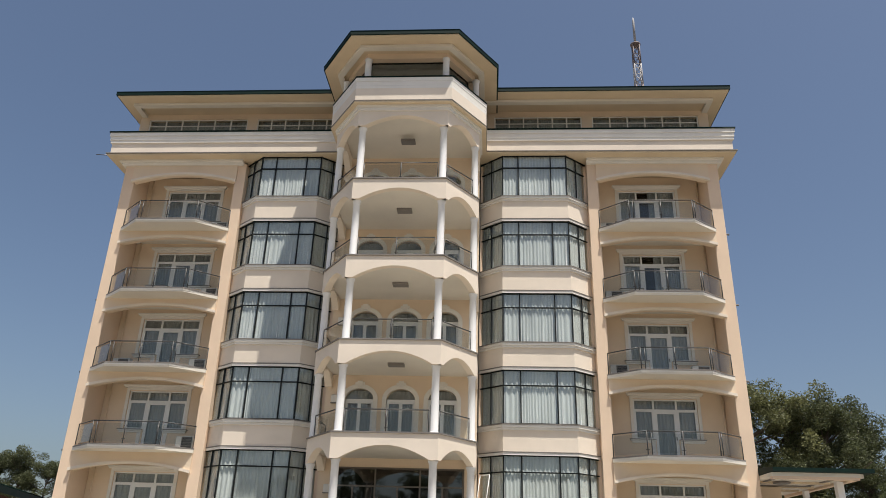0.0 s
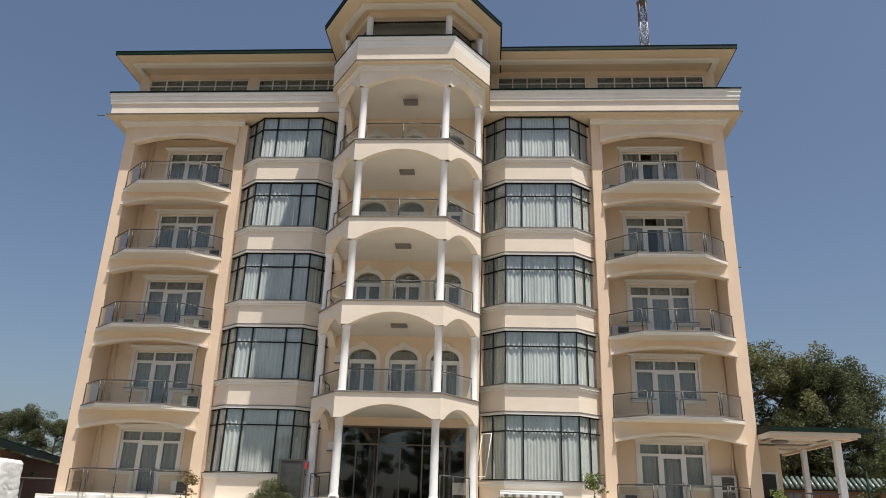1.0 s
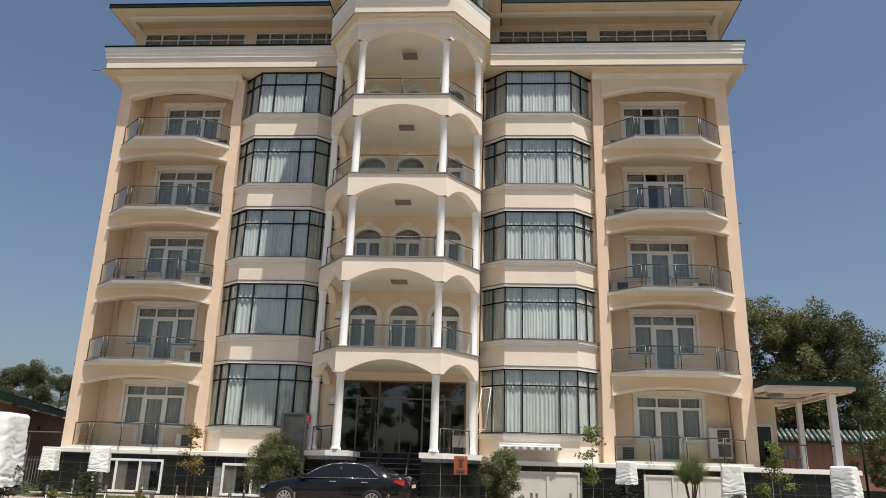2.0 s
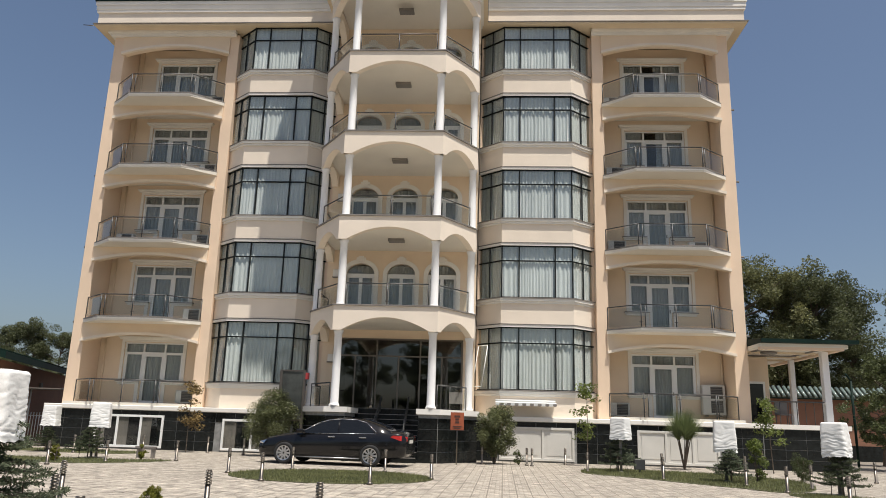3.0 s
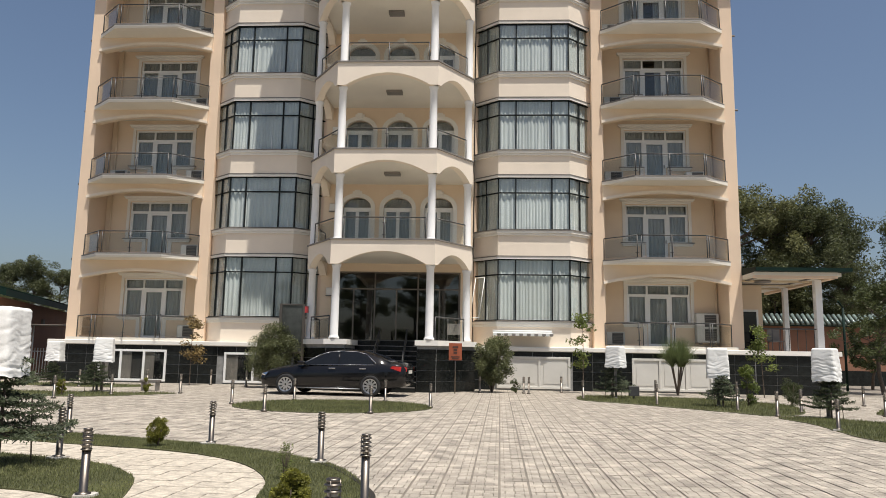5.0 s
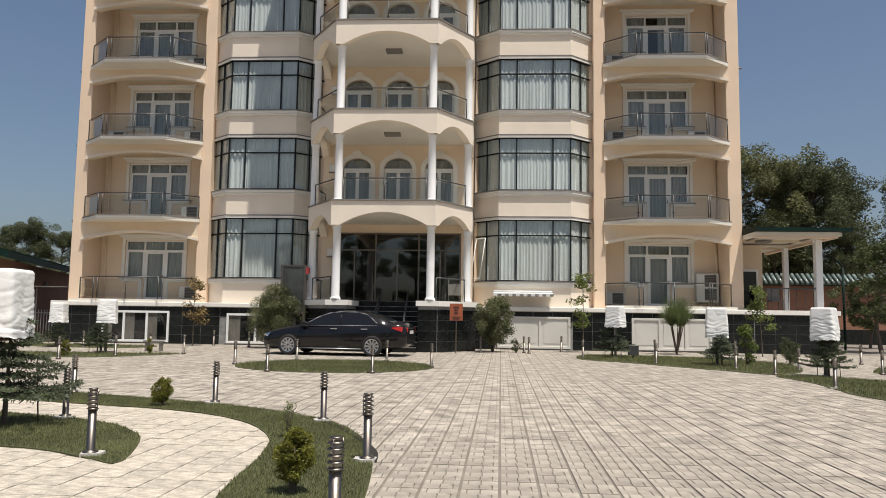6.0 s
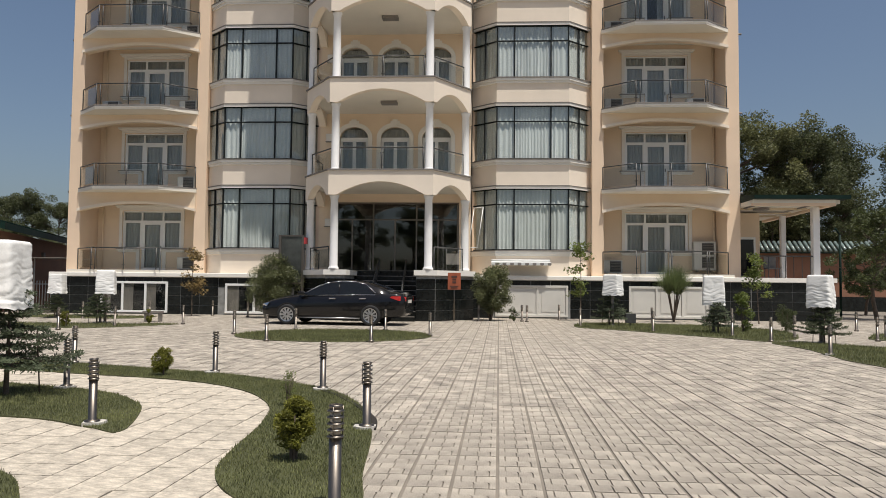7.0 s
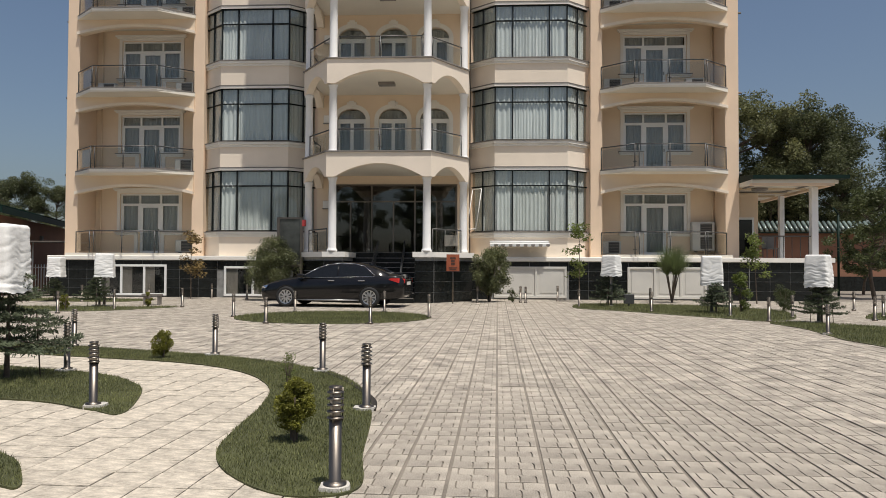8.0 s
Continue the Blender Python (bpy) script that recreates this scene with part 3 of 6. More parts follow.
for s in (-1, 1):
    bm = B()
    blk = [(1.32, 26.62), (2.02, 26.62), (3.36, 28.35), (3.36, 30.3), (1.32, 30.3)]
    prism(bm, mirror(blk, s), 0, 1.66)
    block = part("stone_block", bm, M_JOINT, hotel)
    bm = B()
    top = [(1.24, 26.52), (2.08, 26.52), (3.46, 28.3), (3.46, 30.2), (1.24, 30.2)]
    prism(bm, mirror(top, s), 1.66, 1.85)
    part("coping", bm, M_WHITE, block)
    # handrail of the stair
    bm = B()
    hx = RAIL_X[(s + 1) // 2]
    bar(bm, (hx, 28.9, 2.32), (hx + s * 0.05, 26.9, 1.02), 0.026)
    bar(bm, (hx, 28.9, 2.12), (hx + s * 0.05, 26.9, 0.82), 0.016)
    bar(bm, (hx, 28.9, 1.98), (hx + s * 0.05, 26.9, 0.68), 0.016)
    for k in range(4):
        y = 28.85 - k * 0.63
        bar(bm, (hx, y, 1.78 - (28.9 - y) * 0.64), (hx, y, 2.32 - (28.9 - y) * 0.65), 0.02)
    part("stair_rail", bm, M_RAIL, hotel)
    # glass railing of the entrance
    railing(block, [(s * 1.95, 26.75), (s * 2.95, 28.15)], 1.85, 0.85, None)
    railing(block, [(s * 3.1, 28.6), (s * 3.1, 30.3)], 1.85, 0.85, None)

# plinth with white coping
for s in (-1, 1):
    bm = B()
    x0, x1 = sorted((s * 3.3, s * 14.5))
    box(bm, x0, x1, 30.2, 44, 0, 1.55)
    plinth = part("plinth", bm, M_JOINT, hotel)
    bm = B()
    x0, x1 = sorted((s * 3.3, s * 14.6))
    box(bm, x0, x1, 30.1, 32, 1.55, 1.73)
    part("coping", bm, M_WHITE, plinth, bevel=0.02)

# main cornice, parapet and top storey
outline = [(-14.43, 40), (-14.43, W), (-3.22, W), *TP[1:5], (3.22, W), (14.43, W), (14.43, 40)]


def band(o, z0, z1, material, name, label="", deep=2.0, tower=0.42, line=None):
    """A ledge all along the front, o proud of the pilasters (less round the tower), as one ring."""
    bm = B()
    line = line or outline
    q, q2 = grow(line, o), grow(line, o * tower)
    back = grow(line, -deep)
    if len(line) == len(outline):
        q[3:7] = q2[3:7]
        q[2], q[7] = (q2[2][0], q[2][1]), (q2[7][0], q[7][1])
    va = [[bm.verts.new((x, y, z)) for x, y in p] for p in (q, back) for z in (z0, z1)]
    n = len(q)
    for k in range(n - 1):
        bm.faces.new((va[0][k], va[0][k + 1], va[1][k + 1], va[1][k]))
        bm.faces.new((va[2][k], va[3][k], va[3][k + 1], va[2][k + 1]))
        bm.faces.new((va[0][k], va[2][k], va[2][k + 1], va[0][k + 1]))
        bm.faces.new((va[1][k], va[1][k + 1], va[3][k + 1], va[3][k]))
    return part(name, bm, material, hotel, label)


for o, a, b in ((0.14, SOFFIT - 0.12, SOFFIT + 0.02), (0.26, SOFFIT + 0.022, SOFFIT + 0.13)):
    for s in (-1, 1):
        x0, x1 = sorted((s * (8.29 if s > 0 else 8.43), s * (14.43 + o)))
        bm = B()
        box(bm, x0, x1, W - o, W - 0.001, a, b)
        box(bm, *sorted((s * 14.432, s * (14.43 + o))), W, 40, a, b)
        part("cornice_moulding", bm, M_WHITE, hotel)
    band(o * 0.42, a, b, M_WHITE, "cornice_moulding", deep=0.0, line=[(-3.22, 30.4), *TP[1:5], (3.22, 30.4)])
band(0.72, SOFFIT + 0.132, SOFFIT + 0.20, M_EAVE, "cornice")
band(0.77, SOFFIT + 0.202, SOFFIT + 0.24, M_GREYTRIM, "drip_edge", deep=0.2)
band(0.62, SOFFIT + 0.242, 19.98, M_CREAM, "parapet", deep=-0.3)
band(0.69, 19.982, 20.12, M_WHITE, "parapet_moulding", deep=-0.3)
band(0.72, 20.122, 20.34, M_WHITE, "parapet_moulding", deep=-0.3)
band(0.76, 20.342, 20.53, M_WHITE, "parapet_moulding", deep=-0.3)
band(0.80, 20.532, CAP, M_GREENMETAL, "parapet_flashing", deep=-0.2)
# terrace floor slab behind the parapet closes the top
bm = B()
box(bm, -14.4, 14.4, 31.3, 44, SOFFIT + 0.15, SOFFIT + 0.35)
part("roof_terrace", bm, M_GREYTRIM, hotel)
bm = B()
inn = grow(TP, -0.3)
prism(bm, [inn[0], *inn[1:5], inn[5]], SOFFIT - 0.02, SOFFIT + 0.2)
part("floor_plate", bm, M_SOFFIT, hotel)

# top storey wall and window bands
TY = 31.5
for s in (-1, 1):
    spans = ((8.75, 13.95), (3.9, 8.25))
    bm = B()
    x0, x1 = sorted((s * 3.0, s * 14.43))
    box(bm, x0, x1, TY, TY + 0.3, SOFFIT + 0.3, 20.75)
    box(bm, x0, x1, TY, TY + 0.3, 22.02, EAVES)
    for a, b in ((13.95, 14.43), (8.25, 8.75), (3.0, 3.9)):
        p, q = sorted((s * a, s * b))
        box(bm, p, q, TY, TY + 0.3, 20.75, 22.02)
    part("wall", bm, M_SAND, hotel)
    for a, b in spans:
        p, q = sorted((s * a, s * b))
        n = 6
        bm = B()
        for k in range(n + 1):
            x = p + (q - p - 0.06) * k / n
            box(bm, x, x + 0.06, TY + 0.04, TY + 0.1, 20.75, 22.02)
        for z in (20.75, 21.62, 21.97):
            box(bm, p, q, TY + 0.045, TY + 0.095, z, z + 0.05)
        win = part("window", bm, M_WHITE, hotel)
        for k in range(n):
            x = p + (q - p - 0.06) * k / n
            pane(win, x + 0.06, p + (q - p - 0.06) * (k + 1) / n, TY + 0.07, 20.8, 21.97, M_GLASS)
        bm = B()
        curtain_sheet(bm, [(p + 0.05, TY + 0.28), (q - 0.05, TY + 0.28)], 20.78, 22.0, 0.03, 0.16, 5)
        c = part("curtain", bm, M_DRAPE, None)
        c.location = (X0, 31, 0)
        tagged(c, "grey curtain behind the top storey window band", "curtain", "top storey curtains")
# dark sheet behind the window bands in place of unlit rooms
bm = B()
box(bm, -14.2, 14.2, 32.2, 32.3, SOFFIT + 0.3, EAVES)
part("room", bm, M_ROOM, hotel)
# tower lantern: posts and glass under the roof
PP = grow(TP, -0.25)
for cx, cy in COLS:
    bm = B()
    lathe(bm, [(0.16, 19.6), (0.15, 19.7), (0.145, 21.86), (0.17, 21.9), (0.17, 21.96)], 20, cx, cy + 0.05)
    part("column", bm, M_COLUMN, hotel)
bm = B()
for a, b in zip(PP, PP[1:]):
    slab_wall(bm, a, b, 0.3, 21.95, TOWER_EAVES - 0.04)
part("tower_beam", bm, M_SAND, hotel)
GP = grow(TP, -0.55)
bm = B()
for a, b in zip(GP, GP[1:]):
    for z in (20.3, 21.9):
        slab_wall(bm, a, b, 0.06, z, z + 0.05)
lant = part("tower_glazing", bm, M_DARKFRAME, hotel)
for a, b in zip(GP, GP[1:]):
    bm = B()
    slab_wall(bm, a, b, 0.012, 20.35, 21.9)
    part("pane", bm, M_GLASS, lant).visible_shadow = False
bm = B()
prism(bm, [(-2.9, 33), *grow(TP, -0.3)[1:5], (2.9, 33)], TOWER_EAVES - 0.10, TOWER_EAVES - 0.045)
part("lantern_ceiling", bm, M_WHITE, hotel)
bm = B()
box(bm, -2.9, 2.9, 32.0, 32.1, 19.4, TOWER_EAVES - 0.1)
part("lantern_wall", bm, M_SOFFIT, hotel)
for x in (-12.0, -6.6, 6.6, 12.0):
    bm = B()
    lathe(bm, [(0.13, EAVES - 0.075), (0.16, EAVES - 0.06), (0.16, EAVES - 0.041)], 20, x, W - 0.45)
    part("eaves_lamp", bm, M_WHITE, hotel, "small round eaves lamp, unlit")
bm = B()
bar(bm, (-15.1, W - 0.6, 19.33), (-15.75, W - 0.6, 19.38), 0.02)
part("rod", bm, M_STEEL, hotel)
# roofs: moulding, flat soffit, fascia and low metal hips; the tower's eaves lie a little lower
MAINLINE = [(-14.14, 40), (-14.14, W - 0.50), (14.19, W - 0.50), (14.19, 40)]
TLINE = [(-3.20, 34), *[(x * 0.993, y - 0.20) for x, y in TP[1:5]], (3.20, 34)]
for line, ev, name in ((MAINLINE, EAVES, "roof"), (TLINE, TOWER_EAVES, "tower_roof")):
    band(0.22, ev - 0.22, ev - 0.08, M_SOFFIT, "eaves_moulding", deep=0.05, line=line)
    band(0.80, ev - 0.06, ev - 0.024, M_EAVE, "eaves_soffit", deep=1.0, line=line)
    band(0.86, ev - 0.02, ev + 0.17, M_GREENMETAL, "eaves_fascia", deep=0.2, line=line)
    q = grow(line, 0.88)
    bm = B()
    lo = [bm.verts.new((x, y, ev + 0.174)) for x, y in q]
    hi = [bm.verts.new((max(-8, min(8, x * 0.55)), 37.5, ev + 1.5)) for x, y in q]
    for k in range(len(q) - 1):
        bm.faces.new((lo[k], lo[k + 1], hi[k + 1], hi[k]))
    part(name, bm, M_ROOF, hotel, "dark green metal hip roof")
OFF[0] = Vector((0, 0, 0))


# ---- materials of the grounds ----
M_PAVE = mat("concrete_paver", (0.465, 0.41, 0.34), 0.9, 0.30, 3.0, 110, 1.0, rand=0.13)
M_PATH = mat("pale_paver", (0.545, 0.48, 0.39), 0.9, 0.24, 14.0, 60, 1.0, rand=0.10, stretch=(0.6, 1, 1))
M_BED = mat("joint_sand", (0.23, 0.20, 0.165), 0.95, 0.2, 2.0, 60, 0.4)
M_SOIL = mat("dark_soil", (0.026, 0.021, 0.016), 0.95, 0.3, 4, 60, 0.6)
M_TURF = mat("turf", (0.080, 0.085, 0.032), 0.9, 0.25, 2.5, 70, 0.8)
M_GRASS = mat("grass_blade", (0.20, 0.205, 0.085), 0.7, 0.3, 1.2, 30, 0.0, rand=0.55, other=(0.085, 0.095, 0.038))
M_PAD = mat("white_pad", (0.55, 0.52, 0.47), 0.85, 0.15, 6, 60, 0.3)
M_PAINT = mat("black_car_paint", (0.006, 0.006, 0.007), 0.10, 0.1, 3, 60, 0.0)
M_TINT = mat("tinted_car_glass", (0.008, 0.009, 0.010), 0.05, 0.1, 3, 60, 0.0)
M_TYRE = mat("tyre_rubber", (0.018, 0.018, 0.018), 0.85, 0.2, 12, 80, 0.2)
M_CHROME = mat("chrome", (0.75, 0.75, 0.75), 0.15, 0.05, 8, 80, 0.0, metal=1.0)
M_ALLOY = mat("alloy", (0.55, 0.55, 0.56), 0.3, 0.08, 8, 80, 0.0, metal=0.9)
M_REDLENS = mat("red_lens", (0.55, 0.03, 0.03), 0.15, 0.15, 12, 80, 0.0)
M_CLOTH = mat("white_cover_cloth", (0.80, 0.79, 0.76), 0.85, 0.05, 3, 50, 0.25)
M_BARK = mat("bark", (0.13, 0.10, 0.075), 0.95, 0.25, 8, 50, 0.8)
M_NEEDLE = mat("spruce_needles", (0.115, 0.140, 0.080), 0.75, 0.3, 2, 30, 0.0, rand=0.4)
M_LEAF = mat("shrub_leaf", (0.095, 0.115, 0.042), 0.55, 0.25, 2, 30, 0.0, rand=0.4)
M_YELLOWLEAF = mat("yellow_green_leaf", (0.22, 0.22, 0.035), 0.6, 0.25, 2, 30, 0.0, rand=0.4)
M_LAUREL = mat("laurel_leaf", (0.165, 0.180, 0.080), 0.4, 0.3, 2, 30, 0.0, rand=0.55)
M_YOUNGLEAF = mat("young_leaf", (0.16, 0.20, 0.045), 0.6, 0.25, 2, 30, 0.0, rand=0.35)
M_TREELEAF = mat("tree_leaf", (0.115, 0.125, 0.050), 0.65, 0.3, 0.12, 3, 0.0, rand=0.4, other=(0.060, 0.072, 0.034))
M_POPLAR = mat("pale_tree_leaf", (0.175, 0.175, 0.070), 0.65, 0.3, 0.12, 3, 0.0, rand=0.35, other=(0.100, 0.110, 0.048))
M_BROOM = mat("broom_stem", (0.15, 0.19, 0.075), 0.7, 0.2, 4, 30, 0.0, rand=0.3)
M_BROWN = mat("brown_render", (0.27, 0.135, 0.085), 0.9, 0.12, 0.8, 60, 0.3)
M_SIGN = mat("orange_sign", (0.33, 0.085, 0.035), 0.6, 0.15, 6, 60, 0.1)
M_SIGNDARK = mat("sign_dark", (0.07, 0.03, 0.02), 0.6, 0.1, 6, 60, 0.0)
M_BOARD = glass("smoked_panel", (0.42, 0.46, 0.45), 1.6)
M_AC = mat("ac_casing", (0.55, 0.54, 0.51), 0.5, 0.05, 3, 60, 0.05)
M_GRILLE = mat("ac_grille", (0.05, 0.05, 0.05), 0.6, 0.2, 3, 60, 0.05)
M_AWNING = mat("awning_cloth", (0.70, 0.70, 0.68), 0.85, 0.06, 3, 60, 0.1)
# basement net curtain; the shade behind the pane is put into its dark colour
M_NET = mat("shaded_net", (0.24, 0.21, 0.18), 0.9, 0.2, 4, 60, 0.1, stretch=(1, 1, 0.2))
M_PANEL = mat("pale_panel", (0.62, 0.60, 0.55), 0.6, 0.05, 1.5, 60, 0.05)
M_RED = mat("red_box", (0.5, 0.05, 0.05), 0.5, 0.1, 5, 60, 0.0)
M_MASTRED = mat("mast_paint", (0.20, 0.15, 0.14), 0.6, 0.15, 1, 20, 0.0)
M_MASTWHITE = mat("mast_white", (0.42, 0.40, 0.39), 0.6, 0.1, 1, 20, 0.0)


for m in (M_NEEDLE, M_LEAF, M_LAUREL, M_YELLOWLEAF, M_YOUNGLEAF, M_TREELEAF, M_POPLAR, M_GRASS, M_BROOM):
    # thin leaves let some light through
    nt = m.node_tree
    pb = nt.nodes["Principled BSDF"]
    tl = nt.nodes.new("ShaderNodeBsdfTranslucent")
    nt.links.new(pb.inputs["Base Color"].links[0].from_socket, tl.inputs["Color"])
    ms = nt.nodes.new("ShaderNodeMixShader")
    ms.inputs["Fac"].default_value = 0.4
    nt.links.new(pb.outputs[0], ms.inputs[1])
    nt.links.new(tl.outputs[0], ms.inputs[2])
    nt.links.new(ms.outputs[0], nt.nodes["Material Output"].inputs["Surface"])


# ---- garden outlines ----
def spline(points, per=8, closed=True):
    """A smooth line through a few points."""
    n = len(points)
    out = []
    for i in range(n if closed else n - 1):
        p = [Vector(points[(i + k) % n] if closed else points[min(max(i + k, 0), n - 1)]) for k in (-1, 0, 1, 2)]
        for j in range(per):
            t = j / per
            out.append(tuple(0.5 * (2 * p[1] + (p[2] - p[0]) * t + (2 * p[0] - 5 * p[1] + 4 * p[2] - p[3]) * t * t + (3 * p[1] - p[0] - 3 * p[2] + p[3]) * t ** 3)))
    if not closed:
        out.append(tuple(points[-1]))
    return out


def inside(poly, x, y):
    hit = False
    j = len(poly) - 1
    for i in range(len(poly)):
        (xi, yi), (xj, yj) = poly[i], poly[j]
        if (yi > y) != (yj > y) and x < (xj - xi) * (y - yi) / (yj - yi) + xi:
            hit = not hit
        j = i
    return hit


def inside_all(poly, xs, ys):
    hit = np.zeros(len(xs), bool)
    j = len(poly) - 1
    for i in range(len(poly)):
        (xi, yi), (xj, yj) = poly[i], poly[j]
        if yi != yj:
            hit ^= ((yi > ys) != (yj > ys)) & (xs < (xj - xi) * (ys - yi) / (yj - yi) + xi)
        j = i
    return hit


OVAL = [(-3.8 + 2.5 * math.cos(math.tau * i / 48), 18.75 + 2.25 * math.sin(math.tau * i / 48)) for i in range(48)]
LAWN_S = spline([(-0.72, 4.28), (-0.82, 5.1), (-0.97, 6.5), (-1.25, 7.75), (-1.95, 9.1), (-3.4, 10.25), (-5.0, 10.95), (-7.4, 11.8), (-11.5, 13.2),
                 (-11.4, 12.2), (-6.5, 10.42), (-4.2, 9.75), (-3.0, 8.95), (-2.3, 7.85), (-2.05, 6.8), (-1.95, 5.75), (-1.84, 5.05), (-1.55, 4.5), (-1.1, 4.12)])
LAWN_W = spline([(-7.6, 9.4), (-5.7, 9.02), (-4.5, 8.55), (-3.75, 7.85), (-3.42, 7.25), (-3.15, 6.3), (-3.6, 6.5), (-4.6, 6.9), (-7.6, 7.2)])
LAWN_SW = spline([(-3.9, 5.2), (-3.2, 4.85), (-2.85, 4.45), (-2.70, 4.16), (-3.0, 4.2), (-3.9, 3.9)])
LAWN_R1 = spline([(3.0, 23.9), (4.3, 22.3), (5.4, 20.6), (6.4, 19.3), (7.0, 18.45), (8.3, 19.9), (9.1, 23.0), (8.3, 25.0), (6.8, 26.2), (3.8, 26.6)])
LAWN_R2 = spline([(6.85, 17.9), (6.95, 16.4), (6.75, 14.8), (6.65, 13.2), (7.3, 10.5), (10.5, 10.0), (11.0, 14.5), (9.0, 16.9), (7.6, 18.2)])
LAWN_R3 = spline([(10.3, 19.3), (10.7, 21.0), (11.9, 22.4), (14.5, 23.0), (14.5, 19.0)])
LAWN_L1 = spline([(-9.7, 23.0), (-10.0, 21.9), (-11.2, 20.4), (-13.0, 20.5), (-17.0, 21.5), (-17.0, 22.4), (-13.5, 22.5), (-11.5, 22.6)])
LAWN_L2 = spline([(-12.5, 27.6), (-13.2, 25.8), (-16.4, 26.1), (-19.0, 26.6), (-19.0, 28.0), (-15.0, 28.0)])
LAWNS = [(LAWN_S, 5200, 0.035), (LAWN_W, 4600, 0.035), (LAWN_SW, 5200, 0.035), (OVAL, 900, 0.07), (LAWN_R1, 450, 0.08), (LAWN_R2, 900, 0.07), (LAWN_R3, 300, 0.08), (LAWN_L1, 350, 0.08), (LAWN_L2, 250, 0.08)]

bm = B()
box(bm, -400, 400, -60, 900, -0.8, -0.011)
stuff("ground", bm, M_BED, "sandy joint bed under pale forecourt paving", "ground")

rng = random.Random(4)
for poly, dens, high in LAWNS:
    bm = B()
    prism(bm, poly, -0.012, 0.012)
    for v in bm.verts:
        if v.co.z > 0:
            v.co.z += 0.004 * noise.noise(v.co * 2)
    lawn = tagged(part("lawn", bm, [M_TURF], None), "mown green lawn bed with a bare soil edge", "lawn", kind="structure")
    xs, ys = [p[0] for p in poly], [p[1] for p in poly]
    area = (max(xs) - min(xs)) * (max(ys) - min(ys))
    gen = np.random.default_rng(len(poly) + int(dens))
    n = int(area * dens)
    px, py = gen.uniform(min(xs), max(xs), n), gen.uniform(min(ys), max(ys), n)
    keep = inside_all(poly, px, py)
    px, py = px[keep], py[keep]
    n = len(px)
    an, h = gen.uniform(0, math.tau, n), high * gen.uniform(0.45, 1.0, n)
    ca, sa = np.cos(an) * high * 0.085, np.sin(an) * high * 0.085
    z = np.full(n, 0.01)
    tri = np.stack([np.stack([px - ca, py - sa, z], 1), np.stack([px + ca, py + sa, z], 1), np.stack([px + gen.uniform(-0.5, 0.5, n) * h, py + gen.uniform(-0.5, 0.5, n) * h, z + h], 1)], 1)
    verts, faces = tri.reshape(-1, 3).tolist(), np.arange(3 * n).reshape(-1, 3).tolist()
    me = bpy.data.meshes.new("grass")
    me.from_pydata(verts, [], faces)
    me.materials.append(M_GRASS)
    tagged(new("grass", me), "short green grass blades of a mown lawn", "grass", kind="stuff")

# bare earth at the lawn edge beside the drive
bm = B()
edge = spline([(-0.95, 6.62), (-1.02, 7.1), (-1.3, 7.85), (-1.65, 8.55), (-2.0, 9.05)], 6, False)
edge2 = [(x - 0.055, y - 0.015) for x, y in edge][::-1]
prism(bm, edge + edge2, -0.01, 0.018)
stuff("soil_edge", bm, M_SOIL, "dark bare soil along the lawn edge", "soil")


# ---- foliage ----
def leaves(verts, faces, centre, radius, count, size, rng, flat=1.0, shell=0.0):
    """Small leaf blades scattered in a lump."""
    cx, cy, cz = centre
    for _ in range(count):
        while True:
            x, y, z = rng.uniform(-1, 1), rng.uniform(-1, 1), rng.uniform(-1, 1)
            q = x * x + y * y + z * z
            if shell * shell < q < 1:
                break
        p = Vector((cx + x * radius, cy + y * radius, cz + z * radius * flat))
        u = Vector((rng.gauss(0, 1), rng.gauss(0, 1), rng.gauss(0, 0.7))).normalized()
        v = u.orthogonal().normalized()
        v = (v * math.cos(rng.uniform(0, 6.28)) + u.cross(v) * math.sin(rng.uniform(0, 6.28))).normalized()
        s = size * rng.uniform(0.6, 1.3)
        k = len(verts)
        verts += [tuple(p - u * s), tuple(p + v * s * 0.45), tuple(p + u * s), tuple(p - v * s * 0.45)]
        faces.append((k, k + 1, k + 2, k + 3))


def leaf_part(name, verts, faces, material, parent, label=""):
    me = bpy.data.meshes.new(name)
    me.from_pydata(verts, [], faces)
    me.materials.append(material)
    ob = new(name, me)
    ob.parent = parent
    if label:
        ob["label"] = label
    return ob


def limb(bm, pts, r0, r1, sides=7):
    """A tapered limb along points."""
    loops = []
    n = len(pts)
    for i, p in enumerate(pts):
        p = Vector(p)
        d = (Vector(pts[min(i + 1, n - 1)]) - Vector(pts[max(i - 1, 0)])).normalized()
        s = d.orthogonal().normalized()
        t = d.cross(s)
        r = r0 + (r1 - r0) * i / (n - 1)
        loops.append([bm.verts.new(p + (s * math.cos(math.tau * k / sides) + t * math.sin(math.tau * k / sides)) * r) for k in range(sides)])
    for a, b in zip(loops, loops[1:]):
        for k in range(sides):
            bm.faces.new((a[k], a[(k + 1) % sides], b[(k + 1) % sides], b[k])).smooth = True
    bm.faces.new(loops[-1])


